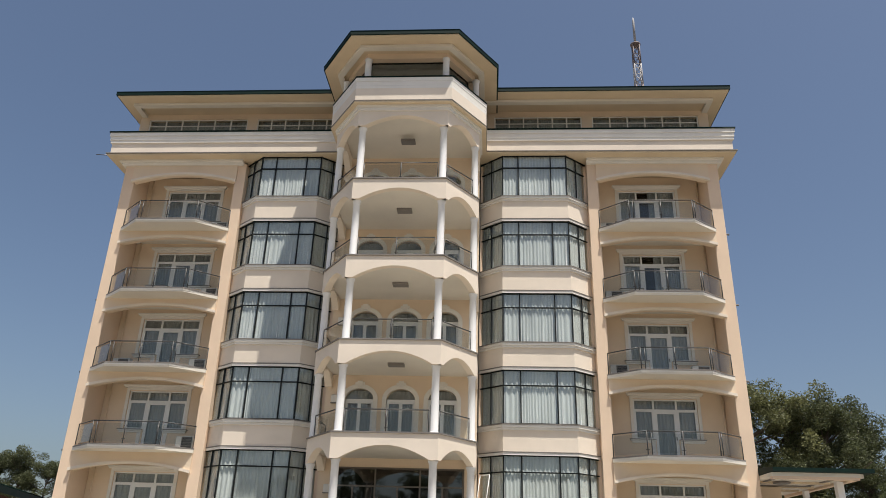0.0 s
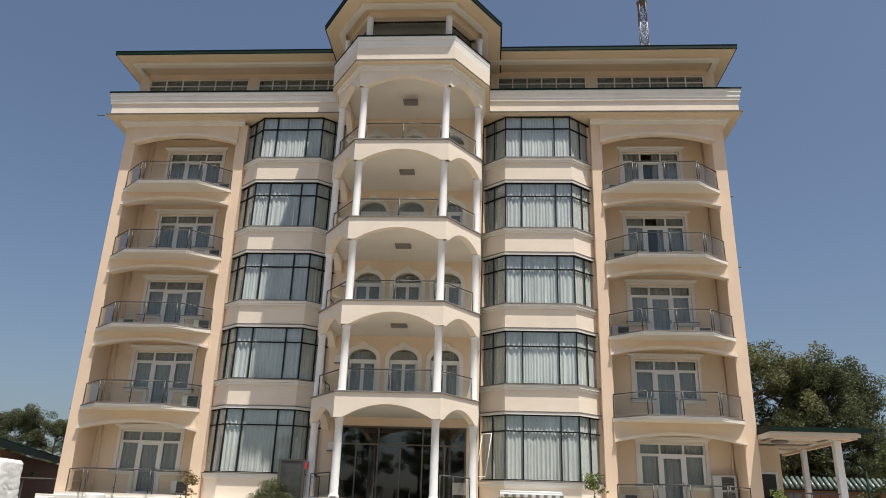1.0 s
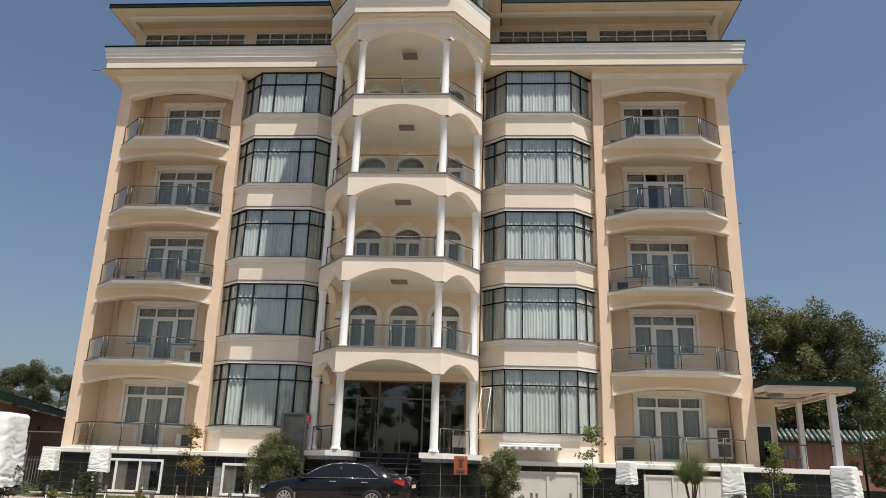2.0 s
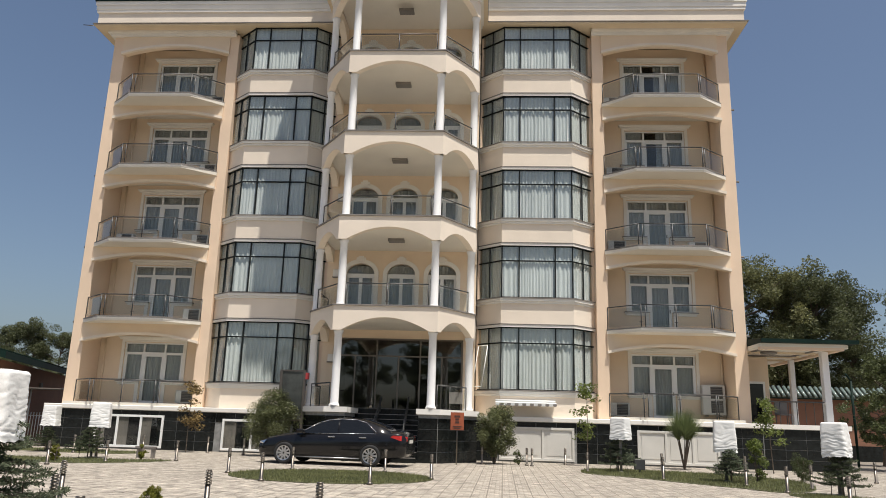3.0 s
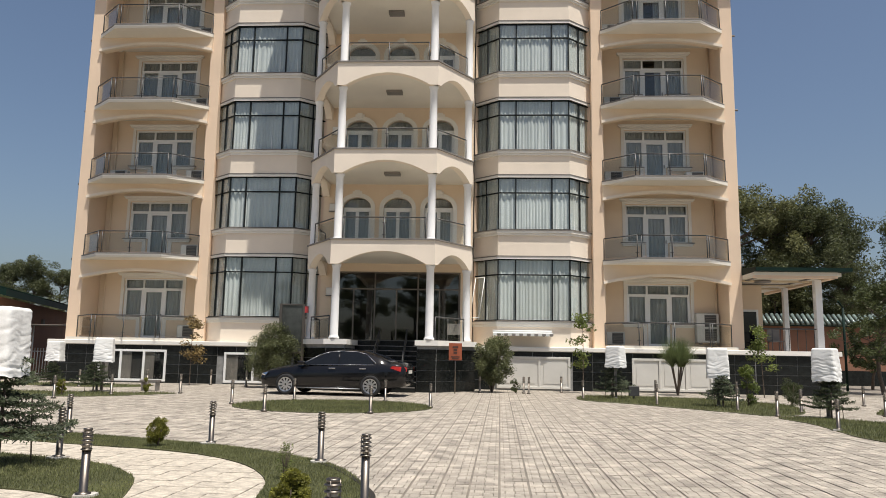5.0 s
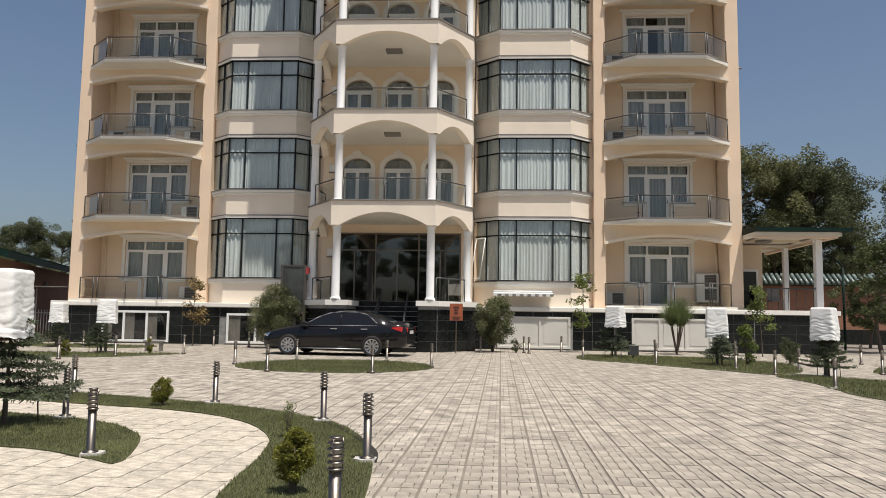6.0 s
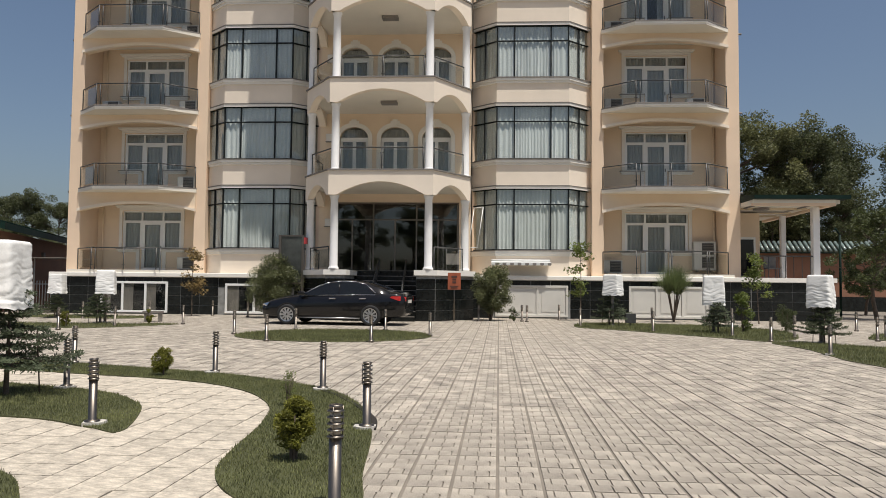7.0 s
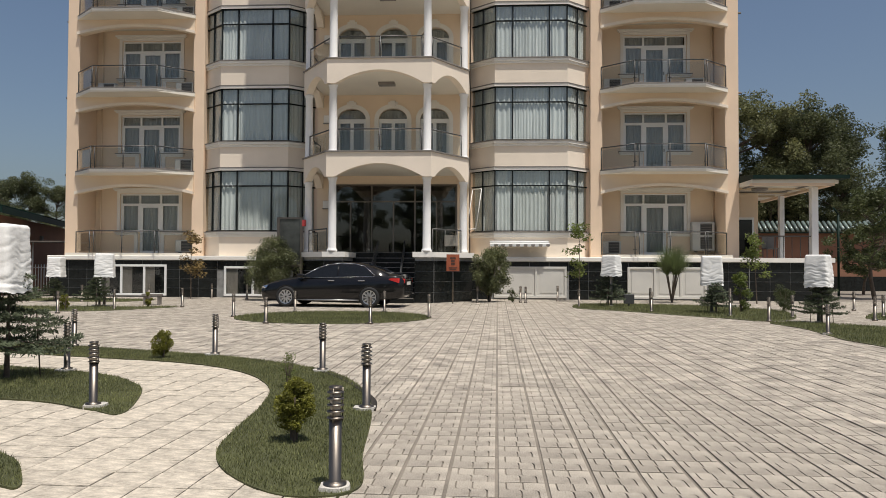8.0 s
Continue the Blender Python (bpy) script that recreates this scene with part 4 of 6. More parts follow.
def broad_tree(seed, h, spread, leaf, per, material, label, trunk_share=0.3, narrow=1.0):
    """A tall tree: trunk, limbs, and an uneven crown of leaf clumps."""
    rng = random.Random(seed)
    root = thing("tree", label, "tree", "trees behind the hotel")
    bm = B()
    trunk = [(rng.uniform(-.15, .15) * k, rng.uniform(-.15, .15) * k, h * 0.9 * k / 5) for k in range(6)]
    limb(bm, trunk, h * 0.022, h * 0.004)
    tips = []
    for i in range(26):
        z = h * rng.uniform(trunk_share, 0.97)
        f = (z / h - trunk_share) / (1 - trunk_share)
        reach = spread * (0.45 + 0.75 * math.sin(math.pi * min(1, 0.15 + f * 0.85))) * narrow * rng.uniform(0.45, 1.05)
        a = rng.uniform(0, math.tau)
        b0 = Vector((0, 0, z * 0.86))
        tip = Vector((math.cos(a) * reach, math.sin(a) * reach, z + rng.uniform(0, 0.05) * h))
        mid = b0.lerp(tip, 0.5) + Vector((0, 0, -0.02 * h))
        limb(bm, [b0, mid, tip], h * 0.007, h * 0.0015, 5)
        tips += [tip, b0.lerp(tip, 0.65)]
    tips += [Vector((0, 0, h * 0.96)), Vector((0.2, 0.1, h * 0.88))]
    part("trunk", bm, M_BARK, root)
    verts, faces = [], []
    for t in tips:
        for _ in range(3):
            c = t + Vector((rng.gauss(0, 1), rng.gauss(0, 1), rng.gauss(0, 0.8))) * h * 0.04
            leaves(verts, faces, c, h * rng.uniform(0.035, 0.075), per, leaf, rng, 0.8)
    leaf_part("crown", verts, faces, material, root)
    return root


def spruce(seed, h, spread, tiers, label, category="tree", group="small spruces"):
    """A young spruce: stem, drooping branches, needles along each."""
    rng = random.Random(seed)
    root = thing("spruce", label, category, group)
    bm = B()
    limb(bm, [(0, 0, 0), (0.01, 0, h * 0.5), (0, 0.01, h)], 0.026 * max(1, h), 0.005)
    verts, faces = [], []
    for i in range(tiers):
        f = i / (tiers - 1)
        z = h * (0.28 + 0.68 * f)
        n = rng.randint(6, 8)
        a0 = rng.uniform(0, 6.28)
        for k in range(n):
            a = a0 + math.tau * k / n + rng.uniform(-.25, .25)
            ln = spread * (1 - 0.8 * f) * rng.uniform(0.6, 1.12)
            tip = Vector((math.cos(a) * ln, math.sin(a) * ln, z + ln * rng.uniform(-0.12, 0.22)))
            st = Vector((0, 0, z))
            mid = st.lerp(tip, 0.5) + Vector((0, 0, -0.05 * ln))
            limb(bm, [st, mid, tip], 0.010, 0.003, 4)
            m = int(10 + 80 * ln)
            for j in range(m):
                u = (j + rng.random()) / m
                if u < 0.12:
                    continue
                p = st.lerp(mid, u * 2) if u < 0.5 else mid.lerp(tip, u * 2 - 1)
                side = Vector((-math.sin(a), math.cos(a), 0))
                out = (tip - st).normalized()
                for sg in (-1, 1):
                    w = (0.05 + 0.20 * ln * (1 - abs(2 * u - 0.9))) * rng.uniform(0.6, 1.1)
                    e = p + side * sg * w + out * w * 0.6 + Vector((0, 0, rng.uniform(-0.03, 0.03)))
                    # a short twig carrying needles: a few crossed blades
                    for _ in range(2):
                        b = p.lerp(e, rng.uniform(0.2, 1.0))
                        d = ((e - p).normalized() + Vector((rng.gauss(0, .5), rng.gauss(0, .5), rng.gauss(0, .5)))).normalized() * 0.045
                        w2 = d.orthogonal().normalized() * 0.009
                        k0 = len(verts)
                        verts += [tuple(b - w2), tuple(b + w2), tuple(b + d + w2 * .3), tuple(b + d - w2 * .3)]
                        faces.append((k0, k0 + 1, k0 + 2, k0 + 3))
    part("trunk", bm, M_BARK, root)
    leaf_part("needles", verts, faces, M_NEEDLE, root)
    for k in range(3):
        a = 2.1 * k + seed
        bm = B()
        bar(bm, (spread * 0.42 * math.cos(a), spread * 0.42 * math.sin(a), 0), (spread * 0.36 * math.cos(a), spread * 0.36 * math.sin(a), h * rng.uniform(0.55, 0.75)), 0.009, 6)
        part("stake", bm, M_BARK, root, "thin wooden support stake")
    return root


def shrub(name, seed, h, r, material, count, leaf, label, low=0.15, lumps=14, stems=5, flat=None):
    """A bush: stems from the ground and a lumpy head of small leaves."""
    rng = random.Random(seed)
    root = thing(name, label, "shrub")
    bm = B()
    verts, faces = [], []
    for k in range(stems):
        a = rng.uniform(0, 6.28)
        limb(bm, [(0.02 * math.cos(a), 0.02 * math.sin(a), 0), (r * 0.2 * math.cos(a), r * 0.2 * math.sin(a), h * 0.35), (r * 0.5 * math.cos(a), r * 0.5 * math.sin(a), h * 0.75)], 0.003 if stems > 20 else 0.012 * max(1, h), 0.001 if stems > 20 else 0.004, 5)
    zc, hz = h * (low + 1) / 2, h * (1 - low) / 2
    for k in range(lumps):
        a, q, zz = rng.uniform(0, 6.28), rng.uniform(0.1, 0.82), rng.uniform(-0.85, 0.88)
        w = math.sqrt(max(0.1, 1 - zz * zz))
        c = (math.cos(a) * r * q * w, math.sin(a) * r * q * w, zc + zz * hz)
        leaves(verts, faces, c, min(r, hz) * rng.uniform(0.18, 0.42), count // lumps, leaf, rng, 1.0)
    part("stem", bm, M_BARK, root)
    leaf_part("foliage", verts, faces, material, root)
    return root


def put(root, x, y, z=0.0, turn=0.0, scale=1.0):
    root.matrix_basis = pose(x, y, z, 0, 0, turn) @ Matrix.Scale(scale, 4)
    return root


def again(root, x, y, z=0.0, turn=0.0, scale=1.0):
    c = copy_thing(root, pose(x, y, z, 0, 0, turn))
    c.scale = (scale, scale, scale)
    return c


# trees far behind
t1 = put(broad_tree(1, 15.0, 4.2, 0.11, 220, M_POPLAR, "tall pale green leafy tree behind the hotel"), 19.5, 58)
t2 = put(broad_tree(2, 14.0, 4.0, 0.11, 200, M_TREELEAF, "tall dark green leafy tree behind the boundary wall"), 25.4, 61)
t3 = put(broad_tree(3, 13.5, 2.4, 0.11, 130, M_TREELEAF, "slender dark green tree with gaps in its crown", narrow=0.7), 29.6, 62)
for x, y, a, k in ((22.6, 60, 70, 0.97), (16.5, 62, 200, 1.05)):
    again(t1, x, y, 0, a, k)
for x, y, a, k in ((24.6, 57, 40, 0.92), (28.6, 57, 140, 0.48), (32.2, 57, 250, 0.45), (37.5, 60, 60, 0.92), (21.5, 56, 300, 0.62), (26.2, 55, 10, 0.58), (41.0, 62, 80, 1.0), (34.2, 58, 200, 0.93), (31.0, 55, 20, 0.42)):
    again(t2, x, y, 0, a, k)
for x, y, a, k in ((33.6, 61, 120, 1.0), (38.8, 61, 30, 1.05)):
    again(t3, x, y, 0, a, k)
for x, y, a, k in ((-44.6, 70, 10, 0.71), (-42.4, 71, 100, 0.65), (-47.5, 70, 190, 0.68), (-50.5, 71, 280, 0.66), (-40.5, 73, 330, 0.5), (-54.0, 70, 20, 0.7)):
    again(t2, x, y, 0, a, k)

# trees round the far side of the forecourt
for x, y, a, k in ((-22, -24, 15, 0.7), (-15, -27, 95, 0.8), (-8, -24, 200, 0.72), (-1, -28, 310, 0.85), (7, -25, 60, 0.74), (14, -27, 150, 0.8), (21, -24, 250, 0.7)):
    again(t2, x, y, 0, a, k)

# ---- neighbours and boundary ----
bm = B()
slab_wall(bm, (-19.9, 28.5), (-26.4, 47.5), 0.3, 0, 3.45)
nb = thing("outbuilding", "low red-brown building under a dark green metal roof", "building")
part("wall", bm, M_BROWN, nb)
bm = B()
d = Vector((-6.5, 19.0)).normalized()
nrm = Vector((d.y, -d.x))
a, b = Vector((-19.9, 28.5)), Vector((-26.4, 47.5))
e0, e1 = a + nrm * 0.55, b + nrm * 0.55
r0, r1 = a - nrm * 3.5, b - nrm * 3.5
vs = [bm.verts.new((p.x, p.y, z)) for p, z in ((e0, 3.42), (e1, 3.42), (r1, 4.45), (r0, 4.45), (e0, 3.70), (e1, 3.70), (r1, 4.75), (r0, 4.75))]
for f in ((0, 1, 2, 3), (4, 7, 6, 5), (0, 4, 5, 1), (1, 5, 6, 2), (2, 6, 7, 3), (3, 7, 4, 0)):
    bm.faces.new([vs[i] for i in f])
roof = part("roof", bm, M_GREENMETAL, nb, "dark green profiled metal roof")
n = 60
for i in range(n):
    p, q = e0.lerp(e1, (i + 0.5) / n), r0.lerp(r1, (i + 0.5) / n)
    bm = B()
    bar(bm, (p.x, p.y, 3.71), (q.x, q.y, 4.76), 0.045, 6)
    part("roof_rib", bm, M_GREENMETAL, roof)
bm = B()
p = a.lerp(b, 0.42) + nrm * 0.06
box(bm, p.x - 0.08, p.x + 0.08, p.y - 0.08, p.y + 0.08, 2.5, 2.8)
part("wall_lamp", bm, M_GREYTRIM, nb, "small dark wall lamp")

gate = thing("metal_gate", "white metal picket gate under a thin canopy", "gate")
for x in (-20.55, -19.0):
    bm = B()
    bar(bm, (x, 32.6, 0), (x, 32.6, 2.35), 0.035)
    part("gate_post", bm, M_PVC, gate)
for i in range(11):
    bm = B()
    x = -20.4 + i * 0.135
    bar(bm, (x, 32.6, 0.1), (x, 32.6, 1.35), 0.018, 6)
    part("picket", bm, M_PVC, gate)
bm = B()
for z in (0.2, 1.2):
    bar(bm, (-20.5, 32.6, z), (-19.05, 32.6, z), 0.02)
part("gate_rail", bm, M_PVC, gate)
bm = B()
prism(bm, [(-21.2, 31.8), (-18.4, 31.8), (-18.4, 33.4), (-21.2, 33.4)], 2.36, 2.40)
part("canopy", bm, M_GREYTRIM, gate)

bm = B()
box(bm, 12.0, 62.0, 45.0, 45.3, 0, 3.42)
bwall = tagged(part("boundary_wall", bm, M_BROWN, None), "long red-brown boundary wall with a tiled coping", "wall", kind="structure")
bm = B()
box(bm, 12.0, 62.0, 44.93, 44.997, 0, 0.85)
part("wall_base", bm, M_GRANITE, bwall)
bm = B()
prism(bm, [(12.0, 44.5), (62.0, 44.5), (62.0, 45.8), (12.0, 45.8)], 3.424, 3.47)
part("coping_board", bm, M_GREENMETAL, bwall)
M_TILE = mat("glazed_green_tile", (0.15, 0.19, 0.17), 0.22, 0.25, 3, 40, 0.1, rand=0.3)
for i in range(150):
    bm = B()
    x = 12.1 + i * 0.30
    bar(bm, (x, 44.48, 3.50), (x, 45.3, 4.12), 0.10, 8)
    part("tile", bm, M_TILE, bwall)

bm = B()
bar(bm, (17.0, 36.0, 0), (17.0, 36.0, 3.9), 0.06)
bar(bm, (17.0, 36.0, 3.9), (16.7, 35.8, 4.2), 0.04)
tagged(part("lamp_post", bm, M_GREENMETAL, None), "slim dark green metal lamp post", "lamp post")

# lattice mast
mast = thing("radio_mast", "tall red and white lattice radio mast behind the roof", "mast")
mx, my = 16.6, 70.0
for seg in range(20):
    z0, z1 = seg * 2.85, (seg + 1) * 2.85
    w0, w1 = 0.80 - 0.45 * seg / 20, 0.80 - 0.45 * (seg + 1) / 20
    bm = B()
    cs = ((-1, -1), (1, -1), (1, 1), (-1, 1))
    for k in range(4):
        p, q = cs[k], cs[(k + 1) % 4]
        bar(bm, (mx + p[0] * w0, my + p[1] * w0, z0), (mx + p[0] * w1, my + p[1] * w1, z1), 0.06, 6)
        for h in range(2):
            f0, f1 = h / 2, (h + 1) / 2
            wa, wb = w0 + (w1 - w0) * f0, w0 + (w1 - w0) * f1
            za, zb = z0 + (z1 - z0) * f0, z0 + (z1 - z0) * f1
            bar(bm, (mx + p[0] * wa, my + p[1] * wa, za), (mx + q[0] * wb, my + q[1] * wb, zb), 0.035, 4)
            bar(bm, (mx + q[0] * wa, my + q[1] * wa, za), (mx + p[0] * wb, my + p[1] * wb, zb), 0.035, 4)
            bar(bm, (mx + p[0] * wb, my + p[1] * wb, zb), (mx + q[0] * wb, my + q[1] * wb, zb), 0.035, 4)
    part("mast_section", bm, M_MASTWHITE if seg % 4 == 2 else M_MASTRED, mast)
bm = B()
lathe(bm, [(0.5, 56.9), (0.6, 57.0), (0.6, 57.1), (0.2, 57.15)], 12, mx, my)
part("mast_platform", bm, M_MASTRED, mast)
bm = B()
lathe(bm, [(0.15, 57.1), (0.13, 60.6), (0.04, 61.0)], 10, mx, my)
part("mast_tip", bm, M_MASTWHITE, mast)

# ---- side terrace ----
terr = thing("side_terrace", "roofed terrace on white posts beside the hotel", "terrace")
bm = B()
box(bm, 10.76, 14.0, 30.22, 38, 0, 1.55)
tpl = part("plinth", bm, M_JOINT, terr)
bm = B()
box(bm, 10.87, 14.1, 30.12, 38, 1.55, 1.73)
part("coping", bm, M_WHITE, terr)
for x, y, w in ((13.48, 30.6, 0.135), (13.62, 34.2, 0.11)):
    bm = B()
    box(bm, x - w, x + w, y - w, y + w, 1.73, 4.62)
    part("post", bm, M_COLUMN, terr, bevel=0.015)
bm = B()
prism(bm, [(10.70, 29.7), (13.9, 29.7), (14.15, 29.9), (14.15, 37.5), (10.70, 37.5)], 4.70, 4.84)
part("ceiling", bm, M_SOFFIT, terr)
bm = B()
slab_wall(bm, (10.70, 29.72), (13.9, 29.72), 0.22, 4.60, 4.698)
slab_wall(bm, (13.93, 29.75), (14.12, 37.5), 0.2, 4.60, 4.698)
part("edge_beam", bm, M_PEACH, terr)
bm = B()
for a, b in (((11.0, 30.3), (13.4, 30.3)), ((11.0, 33.0), (13.4, 33.0)), ((13.3, 30.3), (13.3, 33.0)), ((11.1, 30.3), (11.1, 33.0))):
    slab_wall(bm, a, b, 0.12, 4.66, 4.698)
part("ceiling_moulding", bm, M_GREYTRIM, terr)
bm = B()
lathe(bm, [(0.30, 4.60), (0.34, 4.63), (0.34, 4.67), (0.05, 4.698)], 24, 11.7, 31.6)
part("ceiling_lamp", bm, M_GREYTRIM, terr, "round ceiling lamp, unlit")
for y in (31.6, 33.2, 34.8):
    bm = B()
    box(bm, 10.75, 13.6, y, y + 0.14, 4.62, 4.699)
    part("beam", bm, M_EAVE, terr)
bm = B()
vs = [bm.verts.new(c) for c in ((10.68, 29.5, 4.85), (14.4, 29.5, 4.85), (14.4, 38, 4.85), (10.68, 38, 4.85), (10.68, 29.5, 5.0), (14.4, 29.5, 5.0), (14.4, 38, 5.0), (10.68, 38, 5.0), (10.68, 33, 5.32), (12.2, 33, 5.30))]
for f in ((0, 1, 2, 3), (0, 4, 5, 1), (1, 5, 6, 2), (3, 2, 6, 7), (4, 8, 9, 5), (5, 9, 6), (8, 7, 6, 9), (0, 3, 7, 8, 4)):
    bm.faces.new([vs[i] for i in f])
part("roof", bm, M_GREENMETAL, terr)
bm = B()
box(bm, 10.76, 12.15, 33.0, 33.25, 1.73, 4.62)
part("wall", bm, M_SAND, terr)
bm = B()
box(bm, 11.15, 11.95, 32.94, 33.0, 1.73, 3.55)
dr = part("door", bm, M_PVC, terr)
bm = B()
box(bm, 11.24, 11.86, 32.925, 32.938, 1.85, 3.45)
part("pane", bm, M_TINT, dr)
bm = B()
bar(bm, (10.8, 30.45, 2.62), (13.3, 30.45, 2.62), 0.025)
for i in range(8):
    bar(bm, (10.9 + i * 0.33, 30.45, 1.73), (10.9 + i * 0.33, 30.45, 2.62), 0.014, 6)
part("railing", bm, M_RAIL, terr)
tset = thing("chair", "pale garden chair standing on the side terrace", "chair")
for nm, q in (("seat", (11.9, 12.4, 31.4, 31.9, 2.12, 2.17)), ("backrest", (11.9, 12.4, 31.88, 31.93, 2.17, 2.65))):
    bm = B()
    box(bm, *q)
    part(nm, bm, M_GREYTRIM, tset)
for x in (11.93, 12.37):
    for y in (31.43, 31.88):
        bm = B()
        bar(bm, (x, y, 1.73), (x, y, 2.13), 0.02)
        part("leg", bm, M_GREYTRIM, tset)

# ---- things against the facade ----
def ac_unit(x, y, z, w=0.80, h=0.55, d=0.3):
    root = thing("air_conditioner", "off-white outdoor air-conditioning unit with a dark fan grille", "air conditioner", "air conditioners")
    bm = B()
    box(bm, -w / 2, w / 2, 0, d, 0.06, 0.06 + h)
    part("case", bm, M_AC, root, bevel=0.02)
    fans = (0.5,) if h < w else (0.27, 0.74)
    g = min(w * 0.6, h * 0.84) if h < w else h * 0.40
    for f in fans:
        cx, cz = w * 0.12, 0.06 + h * f
        bm = B()
        box(bm, cx - g / 2, cx + g / 2, -0.012, 0.004, cz - g / 2, cz + g / 2)
        gr = part("fan_grille", bm, M_GRILLE, root, bevel=0.005)
        for k in range(7):
            bm = B()
            zb = cz - g / 2 + g * (k + 0.5) / 7
            box(bm, cx - g / 2 + 0.01, cx + g / 2 - 0.01, -0.022, -0.013, zb - 0.008, zb + 0.008)
            part("grille_bar", bm, M_GREYTRIM, gr)
    for sx in (-0.3, 0.3):
        bm = B()
        box(bm, w * sx - 0.03, w * sx + 0.03, 0.02, d - 0.02, 0, 0.06)
        part("foot", bm, M_GREYTRIM, root)
    root.matrix_basis = pose(x, y, z)
    return root


ac0 = ac_unit(X0 - 9.45, 31.75, FLOORS[1])
for x, fl in ((-9.45, 2), (-9.45, 3), (-9.45, 4), (-9.5, 0), (-13.0, 2), (9.35, 0), (9.35, 2), (9.35, 3), (12.85, 2), (12.6, 3), (9.3, 4)):
    copy_thing(ac0, pose(X0 + x, 31.75 + (0.3 if fl == 0 else 0), FLOORS[fl]))
big = ac_unit(X0 + 13.3, 32.2, FLOORS[0] + 0.15, 0.95, 1.25, 0.35)
tagged(big, "tall off-white outdoor air-conditioning unit on brackets")

# awning under the bay
aw = thing("awning", "short white cloth awning with a scalloped edge, half rolled out", "awning")
bm = B()
x0, x1 = 0.33, 2.75
vs = [bm.verts.new(c) for c in ((x0, 30.58, 2.33), (x1, 30.58, 2.33), (x1, 29.85, 2.27), (x0, 29.85, 2.27), (x0, 30.58, 2.31), (x1, 30.58, 2.31), (x1, 29.85, 2.245), (x0, 29.85, 2.245))]
for f in ((0, 1, 2, 3), (4, 7, 6, 5), (0, 4, 5, 1), (1, 5, 6, 2), (2, 6, 7, 3), (3, 7, 4, 0)):
    bm.faces.new([vs[i] for i in f])
part("cloth", bm, M_AWNING, aw)
for i in range(16):
    bm = B()
    w = (x1 - x0) / 16
    c = x0 + w * (i + 0.5)
    pts = [(c - w / 2, 2.245), (c + w / 2, 2.245), (c + w / 2, 2.175), (c + w / 4, 2.145), (c - w / 4, 2.145), (c - w / 2, 2.175)]
    f0 = [bm.verts.new((x, 29.84, z)) for x, z in pts]
    f1 = [bm.verts.new((x, 29.85, z)) for x, z in pts]
    bm.faces.new(f0)
    bm.faces.new(f1[::-1])
    for k in range(6):
        bm.faces.new((f0[k], f1[k], f1[(k + 1) % 6], f0[(k + 1) % 6]))
    part("scallop", bm, M_GREYTRIM if i % 2 else M_AWNING, aw)
bm = B()
bar(bm, (x0, 30.55, 2.36), (x1, 30.55, 2.36), 0.05)
part("roller", bm, M_AWNING, aw)

# basement windows and shutters in the plinth
def basement(x0, x1, z0, z1, cuts, solid):
    root = thing("basement_window", "white framed basement window set in the black plinth" if not solid else "pale panelled basement hatch set in the black plinth", "window", "basement openings")
    y = 30.19
    bm = B()
    f = 0.09
    xs = [x0 + (x1 - x0) * c for c in cuts]
    box(bm, x0, x1, y - 0.06, y, z1 - f, z1)
    box(bm, x0, x1, y - 0.06, y, z0, z0 + f)
    for i, x in enumerate(xs):
        a = x if i == 0 else (x - f if i == len(xs) - 1 else x - f / 2)
        box(bm, a, a + f, y - 0.06, y, z0 + f, z1 - f)
    part("frame", bm, M_PVC if not solid else M_PANEL, root, bevel=0.006)
    for a, b in zip(xs, xs[1:]):
        bm = B()
        if solid:
            box(bm, a + 0.05, b - 0.05, y - 0.02, y, z0 + f, z1 - f)
            p = part("panel", bm, M_PANEL, root)
            bm = B()
            box(bm, a + 0.17, b - 0.17, y - 0.035, y - 0.021, z0 + f + 0.12, z1 - f - 0.12)
            part("raised_field", bm, M_PANEL, p)
        else:
            box(bm, a + 0.04, b - 0.04, y - 0.03, y - 0.02, z0 + f, z1 - f)
            part("pane", bm, M_WINGLASS, root).visible_shadow = False
            # near-black sheet in place of the unlit depth behind the pane
            bm = B()
            box(bm, a + 0.04, b - 0.04, y - 0.004, y, z0 + f, z1 - f)
            part("backing", bm, M_TINT, root)
            # net in a darkened colour, as it would look in the shaded room
            bm = B()
            curtain_sheet(bm, [(a + 0.05, y - 0.012), (a + (b - a) * 0.5, y - 0.012)], z0 + f, z1 - f, 0.004, 0.1, int(a * 10))
            part("net", bm, M_NET, root)


basement(-16.1, -13.2, 0.06, 1.36, (0, 0.33, 0.67, 1), False)
basement(-10.75, -8.3, 0.06, 1.30, (0, 0.5, 1), False)
basement(0.5, 3.45, 0.06, 1.34, (0, 0.58, 1), True)
basement(5.9, 9.05, 0.06, 1.34, (0, 0.35, 0.68, 1), True)

# panel board by the entrance
sb = thing("notice_board", "tall smoked glass notice board in a steel frame", "notice board")
bm = B()
for x in (-7.85, -6.95):
    box(bm, x - 0.05, x + 0.05, 27.95, 28.05, 0, 3.2)
box(bm, -7.8, -7.0, 27.96, 28.04, 3.14, 3.2)
box(bm, -7.8, -7.0, 27.96, 28.04, 1.3, 1.38)
part("frame", bm, M_STEEL, sb)
bm = B()
box(bm, -7.8, -7.0, 27.99, 28.01, 1.38, 3.14)
part("panel", bm, mat("board_glass", (0.16, 0.17, 0.165), 0.06, 0.25, 0.8, 5, 0.0, metal=0.6), sb)
bm = B()
box(bm, -6.9, -6.78, 27.9, 28.0, 2.85, 3.1)
